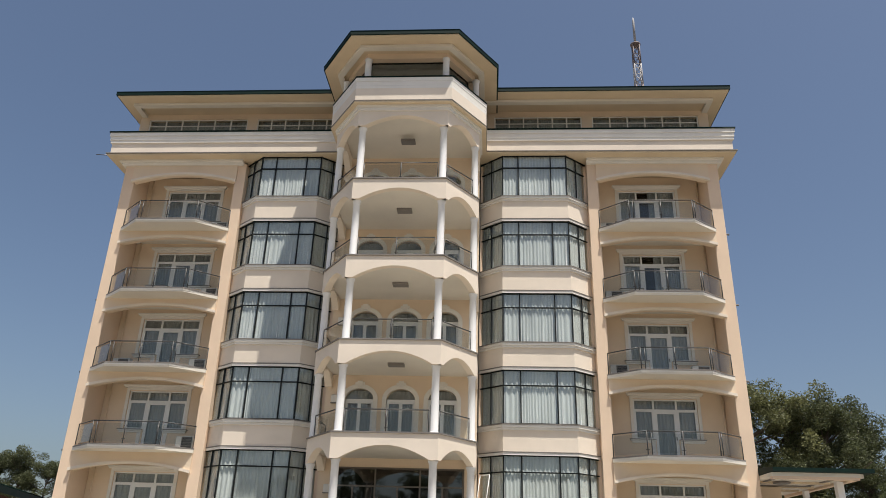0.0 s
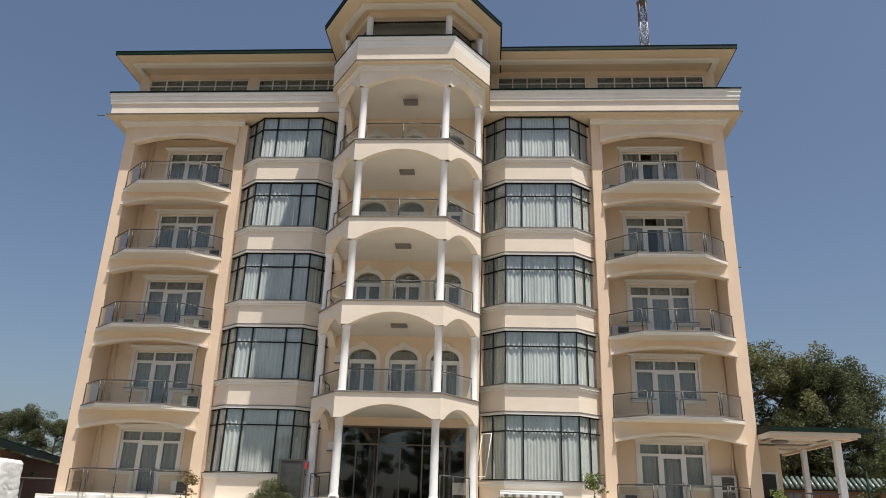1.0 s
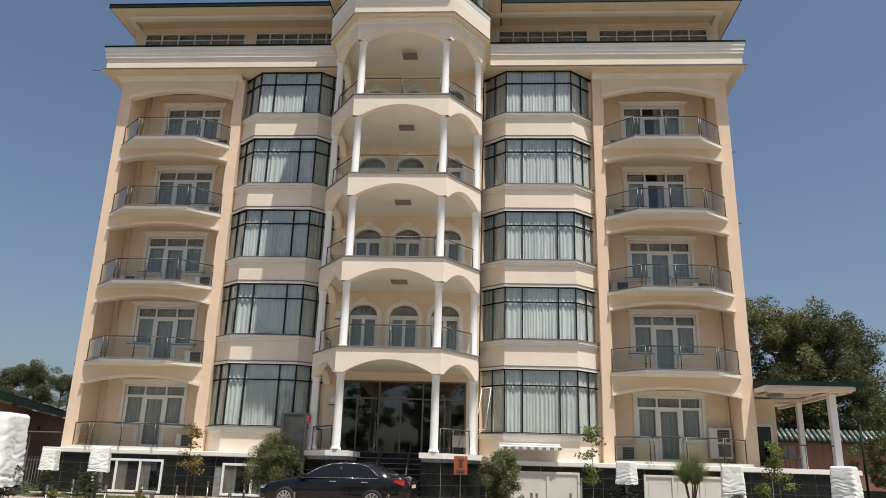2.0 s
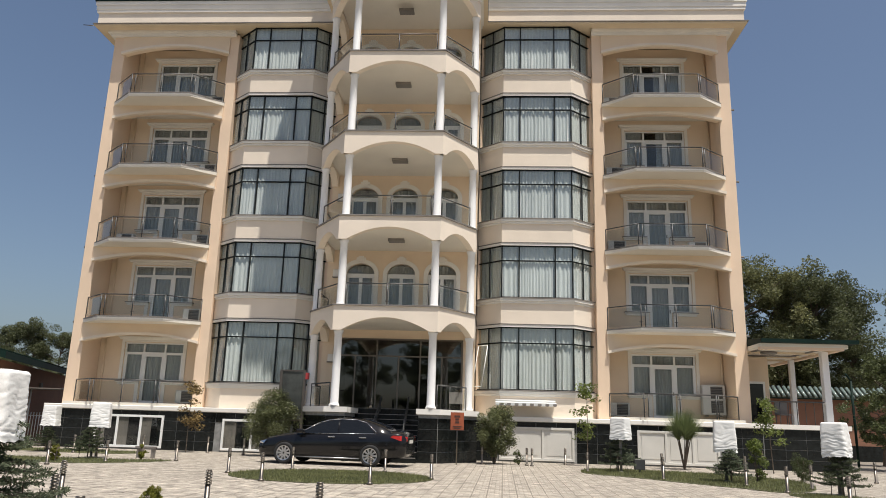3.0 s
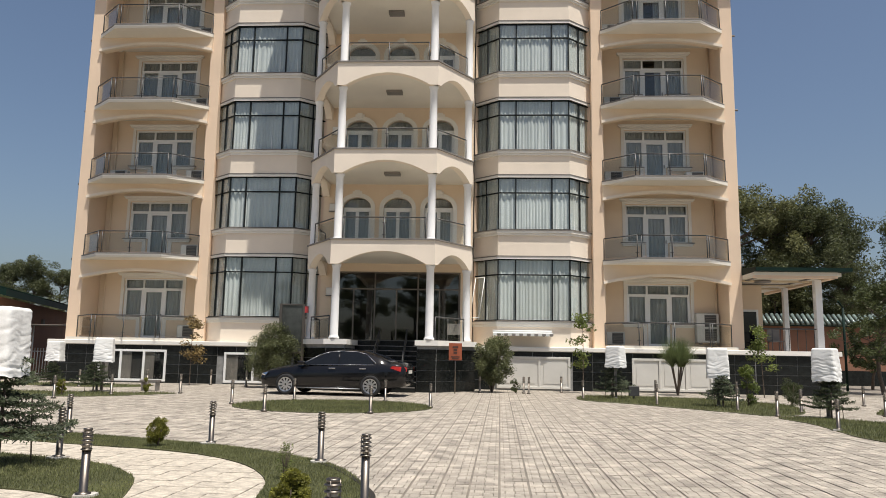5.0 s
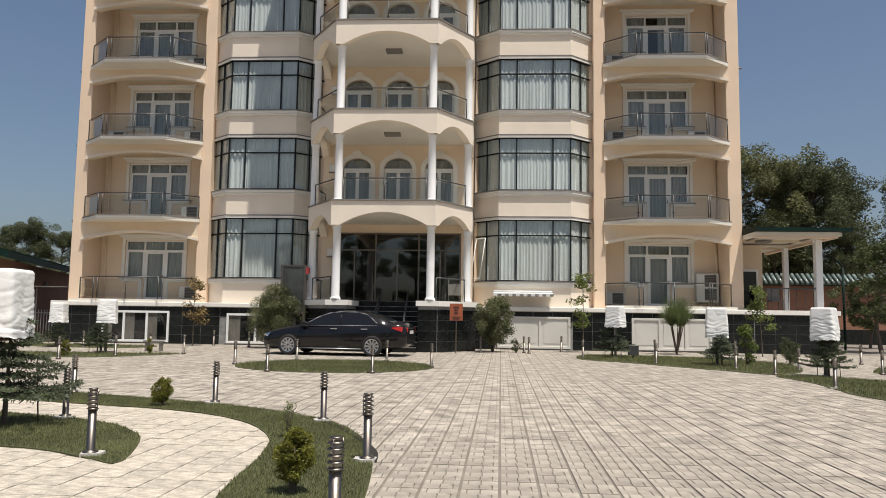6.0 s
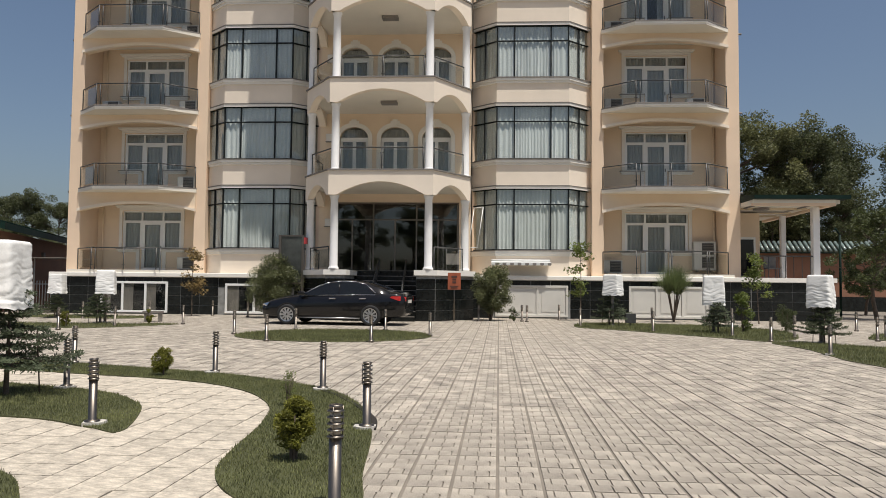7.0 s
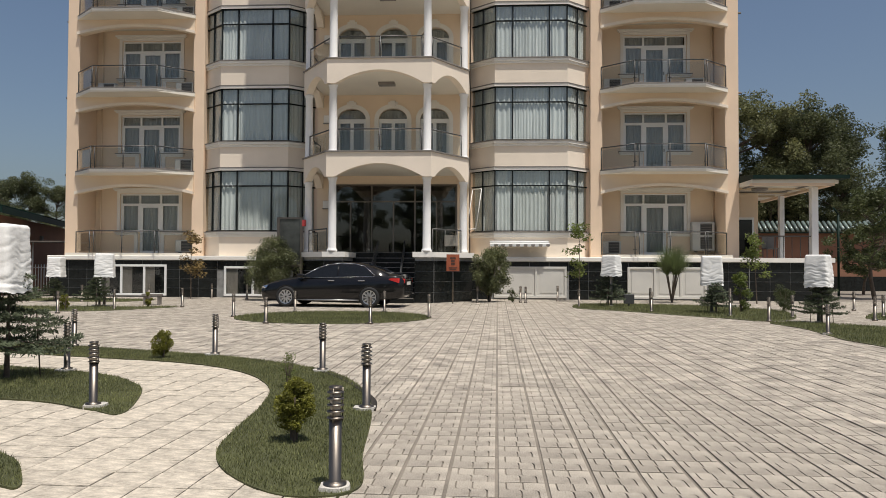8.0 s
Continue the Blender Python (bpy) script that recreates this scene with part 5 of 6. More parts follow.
part("alarm_box", bm, M_RED, sb, "small red box on the frame")

sg = thing("small_sign", "rust-orange notice on a thin steel post by the steps", "sign")
bm = B()
bar(bm, (-1.03, 26.25, 0), (-1.03, 26.25, 1.75), 0.022)
part("post", bm, M_STEEL, sg)
bm = B()
box(bm, -1.26, -0.80, 26.20, 26.225, 1.16, 1.76)
pl = part("plate", bm, M_SIGN, sg)
for i, (w, z) in enumerate(((0.20, 1.62), (0.13, 1.52), (0.13, 1.42), (0.30, 1.28), (0.24, 1.22))):
    bm = B()
    box(bm, -1.03 - w / 2, -1.03 + w / 2, 26.193, 26.199, z - (0.018 if i > 2 else 0.035), z + (0.018 if i > 2 else 0.035))
    part("line", bm, M_SIGNDARK, pl)

# easel in the entrance
ez = thing("easel_board", "small pale board on a dark easel beside the doors", "sign")
bm = B()
box(bm, -1.42, -0.92, 27.9, 27.93, 2.10, 2.52)
part("board", bm, M_GREYTRIM, ez)
bm = B()
for x in (-1.4, -0.94):
    bar(bm, (x, 27.95, 1.85), (x, 27.95, 2.75), 0.018)
part("stand", bm, M_RAIL, ez)

# wall lamps by the entrance
for x, z in ((-6.55, 3.75), (-6.55, 7.35), (-6.55, 10.75)):
    wl = thing("wall_lamp", "small square glass wall lamp, unlit", "lamp", "wall lamps")
    bm = B()
    box(bm, x - 0.12, x + 0.12, 30.45, 30.59, z, z + 0.32)
    part("shade", bm, M_WHITE, wl, bevel=0.02)
    bm = B()
    box(bm, x - 0.14, x + 0.14, 30.44, 30.599, z - 0.03, z - 0.002)
    part("bracket", bm, M_GREYTRIM, wl)

# ---- the car ----
def build_car():
    root = thing("sedan_car", "black four-door sedan with alloy wheels parked by the steps", "car")
    # stations along the length: x, half width, underside, shoulder height, deck height
    st = [(-2.36, 0.60, 0.30, 0.52, 0.60), (-2.28, 0.74, 0.22, 0.60, 0.70), (-2.05, 0.83, 0.20, 0.68, 0.80), (-1.55, 0.895, 0.20, 0.78, 0.92), (-1.05, 0.905, 0.20, 0.86, 0.99),
          (-0.4, 0.91, 0.20, 0.90, 1.0), (0.4, 0.91, 0.20, 0.93, 1.0), (1.2, 0.91, 0.20, 0.96, 1.02), (1.75, 0.90, 0.22, 0.98, 1.08), (2.15, 0.86, 0.26, 0.99, 1.09), (2.38, 0.80, 0.32, 0.94, 1.04), (2.46, 0.70, 0.40, 0.82, 0.90)]
    bm = B()
    loops = []
    for x, w, zb, zs, zd in st:
        half = [(0, zb), (w * 0.85, zb), (w * 0.97, zb + 0.10), (w, zb + 0.28), (w * 0.985, (zb + 0.28 + zs) / 2), (w * 0.965, zs), (w * 0.86, zs + (zd - zs) * 0.6), (w * 0.55, zd), (0, zd + 0.015)]
        ring = [(x, -y, z) for y, z in half] + [(x, y, z) for y, z in half[-2:0:-1]]
        loops.append([bm.verts.new(p) for p in ring])
    n = len(loops[0])
    for a, b in zip(loops, loops[1:]):
        for k in range(n):
            bm.faces.new((a[k], b[k], b[(k + 1) % n], a[(k + 1) % n])).smooth = True
    bm.faces.new(loops[0])
    bm.faces.new(loops[-1][::-1])
    part("body", bm, M_PAINT, root)
    # cabin
    cab = [(-1.02, 0.74, 0.97), (-0.55, 0.70, 1.20), (-0.15, 0.66, 1.37), (0.25, 0.64, 1.43), (0.75, 0.63, 1.44), (1.15, 0.63, 1.39), (1.55, 0.66, 1.27), (1.98, 0.70, 1.08)]
    bm = B()
    loops = []
    for x, w, z in cab:
        f = (z - 0.92) / 0.5
        ring = [(x, -0.855 + 0.02 * f, 0.90), (x, -(0.855 + (w - 0.855) * 0.9) if z > 1.1 else -0.84, max(0.93, z - 0.05)), (x, -w * 0.85, z), (x, 0, z + 0.02), (x, w * 0.85, z), (x, (0.855 + (w - 0.855) * 0.9) if z > 1.1 else 0.84, max(0.93, z - 0.05)), (x, 0.855 - 0.02 * f, 0.90)]
        loops.append([bm.verts.new(p) for p in ring])
    for a, b in zip(loops, loops[1:]):
        for k in range(6):
            bm.faces.new((a[k], b[k], b[k + 1], a[k + 1])).smooth = True
    bm.faces.new(loops[0])
    bm.faces.new(loops[-1][::-1])
    part("cabin", bm, M_PAINT, root)
    for sgn in (-1, 1):
        def lean(z):
            return sgn * (0.868 - 0.195 * max(0, (z - 0.93)) / 0.47)
        for quad in (((-0.86, 0.955), (-0.30, 1.25), (-0.02, 1.345), (0.30, 1.375), (0.30, 0.975)), ((0.36, 0.975), (0.36, 1.378), (0.85, 1.37), (1.15, 1.30), (1.48, 1.05), (1.40, 1.0))):
            bm = B()
            v = [bm.verts.new((x, lean(z), z)) for x, z in quad]
            v2 = [bm.verts.new((x, lean(z) - sgn * 0.02, z)) for x, z in quad]
            bm.faces.new(v)
            bm.faces.new(v2[::-1])
            for k in range(len(v)):
                bm.faces.new((v[k], v2[k], v2[(k + 1) % len(v)], v[(k + 1) % len(v)]))
            part("side_window", bm, M_TINT, root)
        bm = B()
        tr = [(-0.95, 0.945), (-0.34, 1.275), (0.0, 1.375), (0.35, 1.40), (0.85, 1.395), (1.18, 1.32), (1.53, 1.04)]
        for p, q in zip(tr, tr[1:]):
            bar(bm, (p[0], lean(p[1]) + sgn * 0.004, p[1]), (q[0], lean(q[1]) + sgn * 0.004, q[1]), 0.011, 6)
        bar(bm, (-0.95, lean(0.945), 0.945), (1.53, lean(1.0) + sgn * .01, 0.985), 0.008, 6)
        part("window_trim", bm, M_CHROME, root)
        for x in (0.12, 1.12):
            bm = B()
            box(bm, x - 0.11, x + 0.11, sgn * 0.905 - 0.015, sgn * 0.905 + 0.015, 0.845, 0.875)
            part("door_handle", bm, M_CHROME, root, bevel=0.006)
        bm = B()
        box(bm, -1.0, -0.78, sgn * 0.95 - 0.09, sgn * 0.95 + 0.09, 0.95, 1.07)
        part("mirror", bm, M_PAINT, root, bevel=0.03)
        bm = B()
        vs = [bm.verts.new(c) for c in ((2.00, sgn * 0.888, 0.90), (2.08, sgn * 0.880, 0.955), (2.30, sgn * 0.842, 0.945), (2.30, sgn * 0.842, 0.80), (2.476, sgn * 0.60, 0.92), (2.476, sgn * 0.60, 0.79))]
        for f in ((0, 1, 2, 3), (3, 2, 4, 5)):
            bm.faces.new([vs[i] for i in f])
        part("tail_light", bm, M_REDLENS, root, "red tail light cluster")
        bm = B()
        vs = [bm.verts.new(c) for c in ((-2.10, sgn * 0.842, 0.60), (-2.02, sgn * 0.845, 0.71), (-2.26, sgn * 0.745, 0.66), (-2.34, sgn * 0.62, 0.56))]
        bm.faces.new(vs)
        part("headlight", bm, M_CHROME, root, "clear headlight")
        bm = B()
        bar(bm, (-1.05, sgn * 0.90, 0.235), (1.05, sgn * 0.90, 0.235), 0.02, 6)
        part("sill_trim", bm, M_ALLOY, root)
    # wheels
    for x in (-1.3875, 1.3875):
        for sgn in (-1, 1):
            bm = B()
            y = sgn * 0.86
            nn = 32
            prof = [(0.20, -0.10), (0.30, -0.11), (0.325, -0.07), (0.33, 0.0), (0.325, 0.07), (0.30, 0.105), (0.225, 0.095), (0.21, 0.05)]
            loops = [[bm.verts.new((x + r * math.cos(math.tau * k / nn), y + sgn * o, 0.33 + r * math.sin(math.tau * k / nn))) for k in range(nn)] for r, o in prof]
            for a, b in zip(loops, loops[1:]):
                for k in range(nn):
                    bm.faces.new((a[k], a[(k + 1) % nn], b[(k + 1) % nn], b[k])).smooth = True
            wheel = part("wheel", bm, M_TYRE, root)
            bm = B()
            for k in range(10):
                a = math.tau * k / 10
                d = Vector((math.cos(a), 0, math.sin(a)))
                e = Vector((-math.sin(a), 0, math.cos(a)))
                c = Vector((x, y + sgn * 0.085, 0.33))
                q = [c + d * 0.03 - e * 0.022, c + d * 0.03 + e * 0.022, c + d * 0.21 + e * 0.03, c + d * 0.21 - e * 0.03]
                f0 = [bm.verts.new(v) for v in q]
                f1 = [bm.verts.new(v - Vector((0, sgn * 0.03, 0))) for v in q]
                bm.faces.new(f0)
                for i in range(4):
                    bm.faces.new((f0[i], f1[i], f1[(i + 1) % 4], f0[(i + 1) % 4]))
            rim = [[bm.verts.new((x + r * math.cos(math.tau * k / nn), y + sgn * o, 0.33 + r * math.sin(math.tau * k / nn))) for k in range(nn)] for r, o in ((0.228, 0.10), (0.205, 0.095), (0.200, 0.02))]
            for a, b in zip(rim, rim[1:]):
                for k in range(nn):
                    bm.faces.new((a[k], a[(k + 1) % nn], b[(k + 1) % nn], b[k]))
            part("rim", bm, M_ALLOY, wheel)
            bm = B()
            dsk = [bm.verts.new((x + 0.21 * math.cos(math.tau * k / nn), y + sgn * 0.02, 0.33 + 0.21 * math.sin(math.tau * k / nn))) for k in range(nn)]
            bm.faces.new(dsk)
            part("brake_disc", bm, M_GRILLE, wheel)
            # wheel arch
            bm = B()
            arc = [bm.verts.new((x + r * math.cos(math.pi * k / 20), sgn * (0.912), 0.33 + r * math.sin(math.pi * k / 20))) for r in (0.345, 0.375) for k in range(21)]
            for k in range(20):
                bm.faces.new((arc[k], arc[k + 1], arc[22 + k], arc[21 + k]))
            part("wheel_arch", bm, M_PAINT, root)
    bm = B()
    box(bm, 2.465, 2.475, -0.26, 0.26, 0.72, 0.83)
    part("number_plate", bm, M_PANEL, root)
    bm = B()
    box(bm, 2.40, 2.49, -0.55, 0.55, 0.88, 0.91)
    part("boot_trim", bm, M_CHROME, root)
    return root


car = build_car()
car.matrix_basis = pose(-4.84, 24.22, 0, 0, 0, -6.2)

# ---- bollards ----
def bollard():
    root = thing("bollard_light", "brushed steel bollard light with a louvred head", "bollard", "bollard lights")
    bm = B()
    lathe(bm, [(0.068, 0.0), (0.068, 0.046), (0.040, 0.052), (0.037, 0.055), (0.037, 0.41)], 24)
    part("post", bm, M_STEEL, root)
    bm = B()
    lathe(bm, [(0.031, 0.41), (0.031, 0.585)], 20)
    part("lamp_core", bm, mat("louvre_core", (0.42, 0.37, 0.31), 0.5, 0.1, 5, 60, 0.0), root)
    for i in range(5):
        bm = B()
        z = 0.418 + i * 0.037
        lathe(bm, [(0.034, z + 0.008), (0.051, z), (0.052, z + 0.004), (0.036, z + 0.014)], 24)
        part("louvre", bm, M_STEEL, root)
    for k in range(3):
        bm = B()
        a = math.tau * k / 3 + 0.4
        bar(bm, (0.043 * math.cos(a), 0.043 * math.sin(a), 0.40), (0.043 * math.cos(a), 0.043 * math.sin(a), 0.595), 0.004, 5)
        part("louvre_rod", bm, M_STEEL, root)
    bm = B()
    lathe(bm, [(0.037, 0.585), (0.040, 0.588), (0.040, 0.603), (0.030, 0.606)], 24)
    part("cap", bm, M_STEEL, root)
    return root


bol = bollard()
spots = [(-0.85, 4.27), (-1.04, 6.64), (-1.96, 9.01), (-3.87, 10.52), (-5.08, 8.79), (-6.48, 11.41), (-3.55, 6.58), (-1.35, 18.83), (-2.53, 16.63), (-6.39, 18.66),
         (-4.91, 16.53), (-5.31, 20.7), (-2.79, 21.02), (7.02, 18.4), (6.83, 14.92), (6.72, 20.3), (5.0, 22.0), (3.21, 24.5), (5.87, 26.0), (8.6, 26.0), (-0.16, 27.2), (1.44, 27.4),
         (1.6, 27.0), (2.93, 28.6), (11.6, 23.6), (9.9, 19.1), (10.9, 20.6), (-11.5, 19.4), (-14.4, 25.8), (-12.2, 22.9), (-10.9, 21.3), (-12.9, 27.9), (-9.5, 22.9), (-10.9, 29.2), (-9.2, 28.4), (8.2, 19.9), (4.6, 27.2)]
for i, (x, y) in enumerate(spots):
    if i == 0:
        bol.matrix_basis = pose(x, y, 0.0)
    else:
        copy_thing(bol, pose(x, y, 0.0, 0, 0, 37 * i))
pad_me = None
for x, y, a in ((-0.85, 4.27, 20), (-1.06, 6.64, 5), (-1.98, 9.0, 30), (-3.9, 10.5, 0), (-5.1, 8.77, 15), (-3.53, 6.6, 40), (6.83, 14.92, 0)):
    bm = B()
    prism(bm, [(0.105 * math.cos(0.6 * k) * (1 + 0.12 * math.sin(k * 2.3)), 0.09 * math.sin(0.6 * k) * (1 + 0.1 * math.cos(k * 1.7))) for k in range(10)], -0.01, 0.034)
    for v in bm.verts:
        v.co.x += 0.03 * noise.noise(v.co * 9 + Vector((x, y, 0)))
    pd = part("bollard_pad", bm, M_PAD, None)
    pd.matrix_basis = pose(x, y, 0, 0, 0, a)
    tagged(pd, "pale concrete footing under a bollard light", "footing", "bollard footings")


# ---- covered lanterns ----
def covered_lantern(seed, w, d, h, z0, post=True):
    """A box lantern on a post, wrapped in a white cloth cover."""
    rng = random.Random(seed)
    root = thing("covered_lantern", "box lantern on a post wrapped in white cloth", "lantern", "covered lanterns")
    bm = B()
    n, m = 72, 52
    off = Vector((seed * 3.1, seed * 1.7, 0))
    loops = []
    for j in range(m + 1):
        f = j / m
        z = z0 + h * (1 - f)
        loop = []
        for i in range(n):
            a = math.tau * i / n
            c, s = math.cos(a), math.sin(a)
            k = (abs(c) ** 16 + abs(s) ** 16) ** (-1 / 16)
            fl = 0.90 + 0.14 * f
            round_top = math.sqrt(min(1, 0.84 + 4.0 * f))
            x, y = c * k * w / 2 * fl * round_top, s * k * d / 2 * fl * round_top
            # loose hang, then thin creases that run round the cloth, slanting and dying out
            p = Vector((c * 1.3, s * 1.3, z * 2)) + off
            fold = 0.022 * noise.noise(p)
            slant = z + 0.10 * noise.noise(p * 0.9 + Vector((5, 0, 0)))
            for fz, depth in ((9, 0.014), (21, 0.007)):
                cr = noise.noise(Vector((c * 0.9, s * 0.9, slant * fz)) + off * 2)
                fold -= depth * max(0.0, 1 - 5 * abs(cr)) * (0.25 + 0.75 * f)
            loop.append(bm.verts.new((x * (1 + fold / (w / 2)), y * (1 + fold / (d / 2)), z + (0.05 * noise.noise(Vector((c * 3, s * 3, 7)) + off) if j == m else 0))))
        loops.append(loop)
    for a, b in zip(loops, loops[1:]):
        for k in range(n):
            bm.faces.new((a[k], b[k], b[(k + 1) % n], a[(k + 1) % n])).smooth = True
    bm.faces.new(loops[0])
    part("cloth_cover", bm, M_CLOTH, root)
    bm = B()
    bar(bm, (0, 0, 0), (0, 0, z0 + h * 0.5), 0.045)
    lathe(bm, [(0.09, 0.0), (0.09, 0.03), (0.05, 0.05)], 16)
    part("post", bm, M_GREYTRIM, root)
    bm = B()
    box(bm, -w * 0.38, w * 0.38, -d * 0.38, d * 0.38, z0 + 0.04, z0 + 0.09)
    part("lantern_base", bm, M_GREYTRIM, root)
    return root


for seed, x, y, w, d, h, z0, turn in ((1, -5.50, 8.0, 0.62, 0.6, 0.77, 0.99, 8), (2, -12.2, 23.2, 0.58, 0.56, 0.76, 0.93, 20), (3, -15.6, 26.2, 0.50, 0.5, 0.72, 0.88, 5),
                                      (4, 4.35, 25.0, 0.56, 0.52, 0.70, 1.02, -32), (5, 6.72, 21.9, 0.62, 0.58, 0.86, 0.80, -14), (6, 8.12, 18.2, 0.54, 0.54, 0.78, 0.86, -40)):
    put(covered_lantern(seed, w, d, h, z0), x, y, 0, turn)

# ---- garden plants ----
sp = put(spruce(11, 1.35, 0.85, 9, "young dark green spruce with drooping branches on the lawn"), -5.42, 8.15, 0, 0, 0.95)
sq = put(spruce(12, 1.05, 0.76, 8, "squat young spruce spreading under a covered lantern"), 4.3, 25.3)
for x, y, a, k in ((6.75, 21.6, 100, 0.85), (8.15, 18.1, 160, 0.9), (-12.2, 22.7, 210, 0.9), (-15.5, 25.9, 270, 0.8)):
    again(sq, x, y, 0, a, k)
put(shrub("box_shrub", 21, 0.46, 0.165, M_YELLOWLEAF, 11000, 0.013, "small rounded yellow-green box shrub", 0.16, 60, 6), -1.38, 5.40)
put(shrub("box_shrub", 22, 0.38, 0.15, M_YELLOWLEAF, 6500, 0.014, "small rounded yellow-green box shrub", 0.12, 34, 5), -4.47, 10.1)
put(shrub("box_shrub", 23, 0.55, 0.18, M_YELLOWLEAF, 2500, 0.022, "small rounded yellow-green box shrub", 0.1), -12.0, 20.6)
put(shrub("box_shrub", 24, 0.50, 0.18, M_YELLOWLEAF, 2500, 0.022, "small rounded yellow-green box shrub", 0.1), -10.6, 22.9)
put(shrub("sparse_shrub", 25, 0.40, 0.11, M_YOUNGLEAF, 1100, 0.008, "thin sparse seedling with few leaves", 0.12, 70, 26), -2.05, 7.75)
put(shrub("globe_thuja", 26, 0.80, 0.37, M_LEAF, 5500, 0.02, "rounded dark green dwarf thuja", 0.03, 24), 9.3, 23.2)
put(shrub("small_shrub", 27, 0.5, 0.25, M_LEAF, 900, 0.025, "low green shrub by the plinth", 0.05), 1.15, 27.6)
put(shrub("laurel_shrub", 28, 2.4, 1.1, M_LAUREL, 24000, 0.036, "large glossy green shrub beside the entrance", 0.10, 70, 9), -8.0, 27.9)
put(shrub("laurel_shrub", 29, 1.98, 0.98, M_LAUREL, 20000, 0.034, "rounded green shrub beside the entrance block", 0.16, 60, 9), 0.28, 27.6)
put(shrub("laurel_shrub", 30, 1.15, 0.4, M_YOUNGLEAF, 1400, 0.04, "upright light green shrub on the lawn", 0.1, 16), 7.75, 22.4)

# broom-like shrub
rngb = random.Random(5)
br = thing("broom_shrub", "fan-shaped shrub of thin green twigs on bare stems", "shrub")
bm = B()
ends = []
for k in range(9):
    a = rngb.uniform(0, 6.28)
    q = rngb.uniform(0.1, 0.32)
    top = Vector((math.cos(a) * q, math.sin(a) * q, 1.05))
    limb(bm, [(0, 0, 0), top * 0.45, top], 0.03, 0.012, 5)
    ends.append(top)
part("stem", bm, M_BARK, br)
verts, faces = [], []
for _ in range(2600):
    e = rngb.choice(ends) * rngb.uniform(0.8, 1.0)
    a = rngb.uniform(0, 6.28)
    q = rngb.random() ** 0.6 * 0.62
    tip = Vector((e.x * 1.1 + math.cos(a) * q, e.y * 1.1 + math.sin(a) * q, rngb.uniform(1.15, 1.95) - q * 0.35))
    w = Vector((math.cos(a + 1.6), math.sin(a + 1.6), 0)) * 0.006
    k0 = len(verts)
    verts += [tuple(e - w), tuple(e + w), tuple(tip)]
    faces.append((k0, k0 + 1, k0 + 2))
leaf_part("foliage", verts, faces, M_BROOM, br)
put(br, 7.2, 28.3, 0, 0, 1.22)


def sapling(seed, h, label, material=M_YOUNGLEAF):
    rng = random.Random(seed)
    root = thing("sapling", label, "tree", "saplings")
    bm = B()
    limb(bm, [(0, 0, 0), (rng.uniform(-.06, .06), 0, h * 0.5), (0, 0, h)], 0.022, 0.006, 6)
    verts, faces = [], []
    for k in range(16):
        z = h * rng.uniform(0.32, 1.0)
        a = rng.uniform(0, 6.28)
        ln = rng.uniform(0.2, 0.5) * (1.25 - z / h * 0.6)
        tip = Vector((math.cos(a) * ln, math.sin(a) * ln, z + 0.05))
        limb(bm, [(0, 0, z - 0.1), tip], 0.007, 0.003, 4)
        leaves(verts, faces, tip, 0.25, 40, 0.06, rng, 0.7)
        leaves(verts, faces, tip * 0.6 + Vector((0, 0, z * 0.4)), 0.2, 24, 0.055, rng, 0.7)
    part("stem", bm, M_BARK, root)
    leaf_part("foliage", verts, faces, material, root)
    return root


M_DRYLEAF = mat("dry_leaf", (0.22, 0.15, 0.05), 0.7, 0.25, 2, 30, 0.0, rand=0.4)
put(sapling(41, 2.6, "thin sapling with yellowing leaves by the plinth", M_DRYLEAF), -11.6, 28.8)
put(sapling(42, 2.95, "thin young tree with light green leaves"), 3.75, 28.6)
put(sapling(43, 2.75, "thin young tree with light green leaves"), 10.1, 27.6)
put(broad_tree(51, 4.6, 1.7, 0.07, 60, M_LEAF, "spreading leafy fruit tree by the boundary wall", 0.35), 17.0, 32.8)
put(broad_tree(52, 3.6, 1.5, 0.07, 45, M_LEAF, "low leafy fruit tree by the boundary wall", 0.3), 19.4, 38.5)

fb = thing("floodlight", "small dark floodlight box standing on the lawn edge", "floodlight")
bm = B()
box(bm, 4.78, 5.12, 25.0, 25.12, 0.10, 0.42)
part("housing", bm, M_GRILLE, fb, bevel=0.01)
bm = B()
bar(bm, (4.95, 25.06, 0), (4.95, 25.06, 0.12), 0.03)
part("foot", bm, M_GRILLE, fb)
bench = thing("garden_bench", "small dark bench on the far lawn", "bench")
bm = B()
box(bm, -11.35, -10.75, 24.0, 24.3, 0.30, 0.36)
part("seat", bm, M_GREYTRIM, bench)
for x in (-11.3, -10.82):
    bm = B()
    box(bm, x, x + 0.04, 24.02, 24.28, 0, 0.30)
    part("leg", bm, M_GREYTRIM, bench)

# ---- black stone facing of the plinth: separate slabs ----
TILE_W, TILE_H = 0.80, 0.385
holes = ((-16.1, -13.2), (-10.75, -8.3), (0.5, 3.45), (5.9, 9.05))
tile_meshes = {}


def slab_mesh(w, h):
    key = (round(w, 3), round(h, 3))
    if key not in tile_meshes:
        bm = B()
        box(bm, 0, w, 0, 0.015, 0, h)
        bmesh.ops.recalc_face_normals(bm, faces=bm.faces)
        me = bpy.data.meshes.new("stone_slab")
        bm.to_mesh(me)
        bm.free()
        me.materials.append(M_GRANITE)
        tile_meshes[key] = me
    return tile_meshes[key]


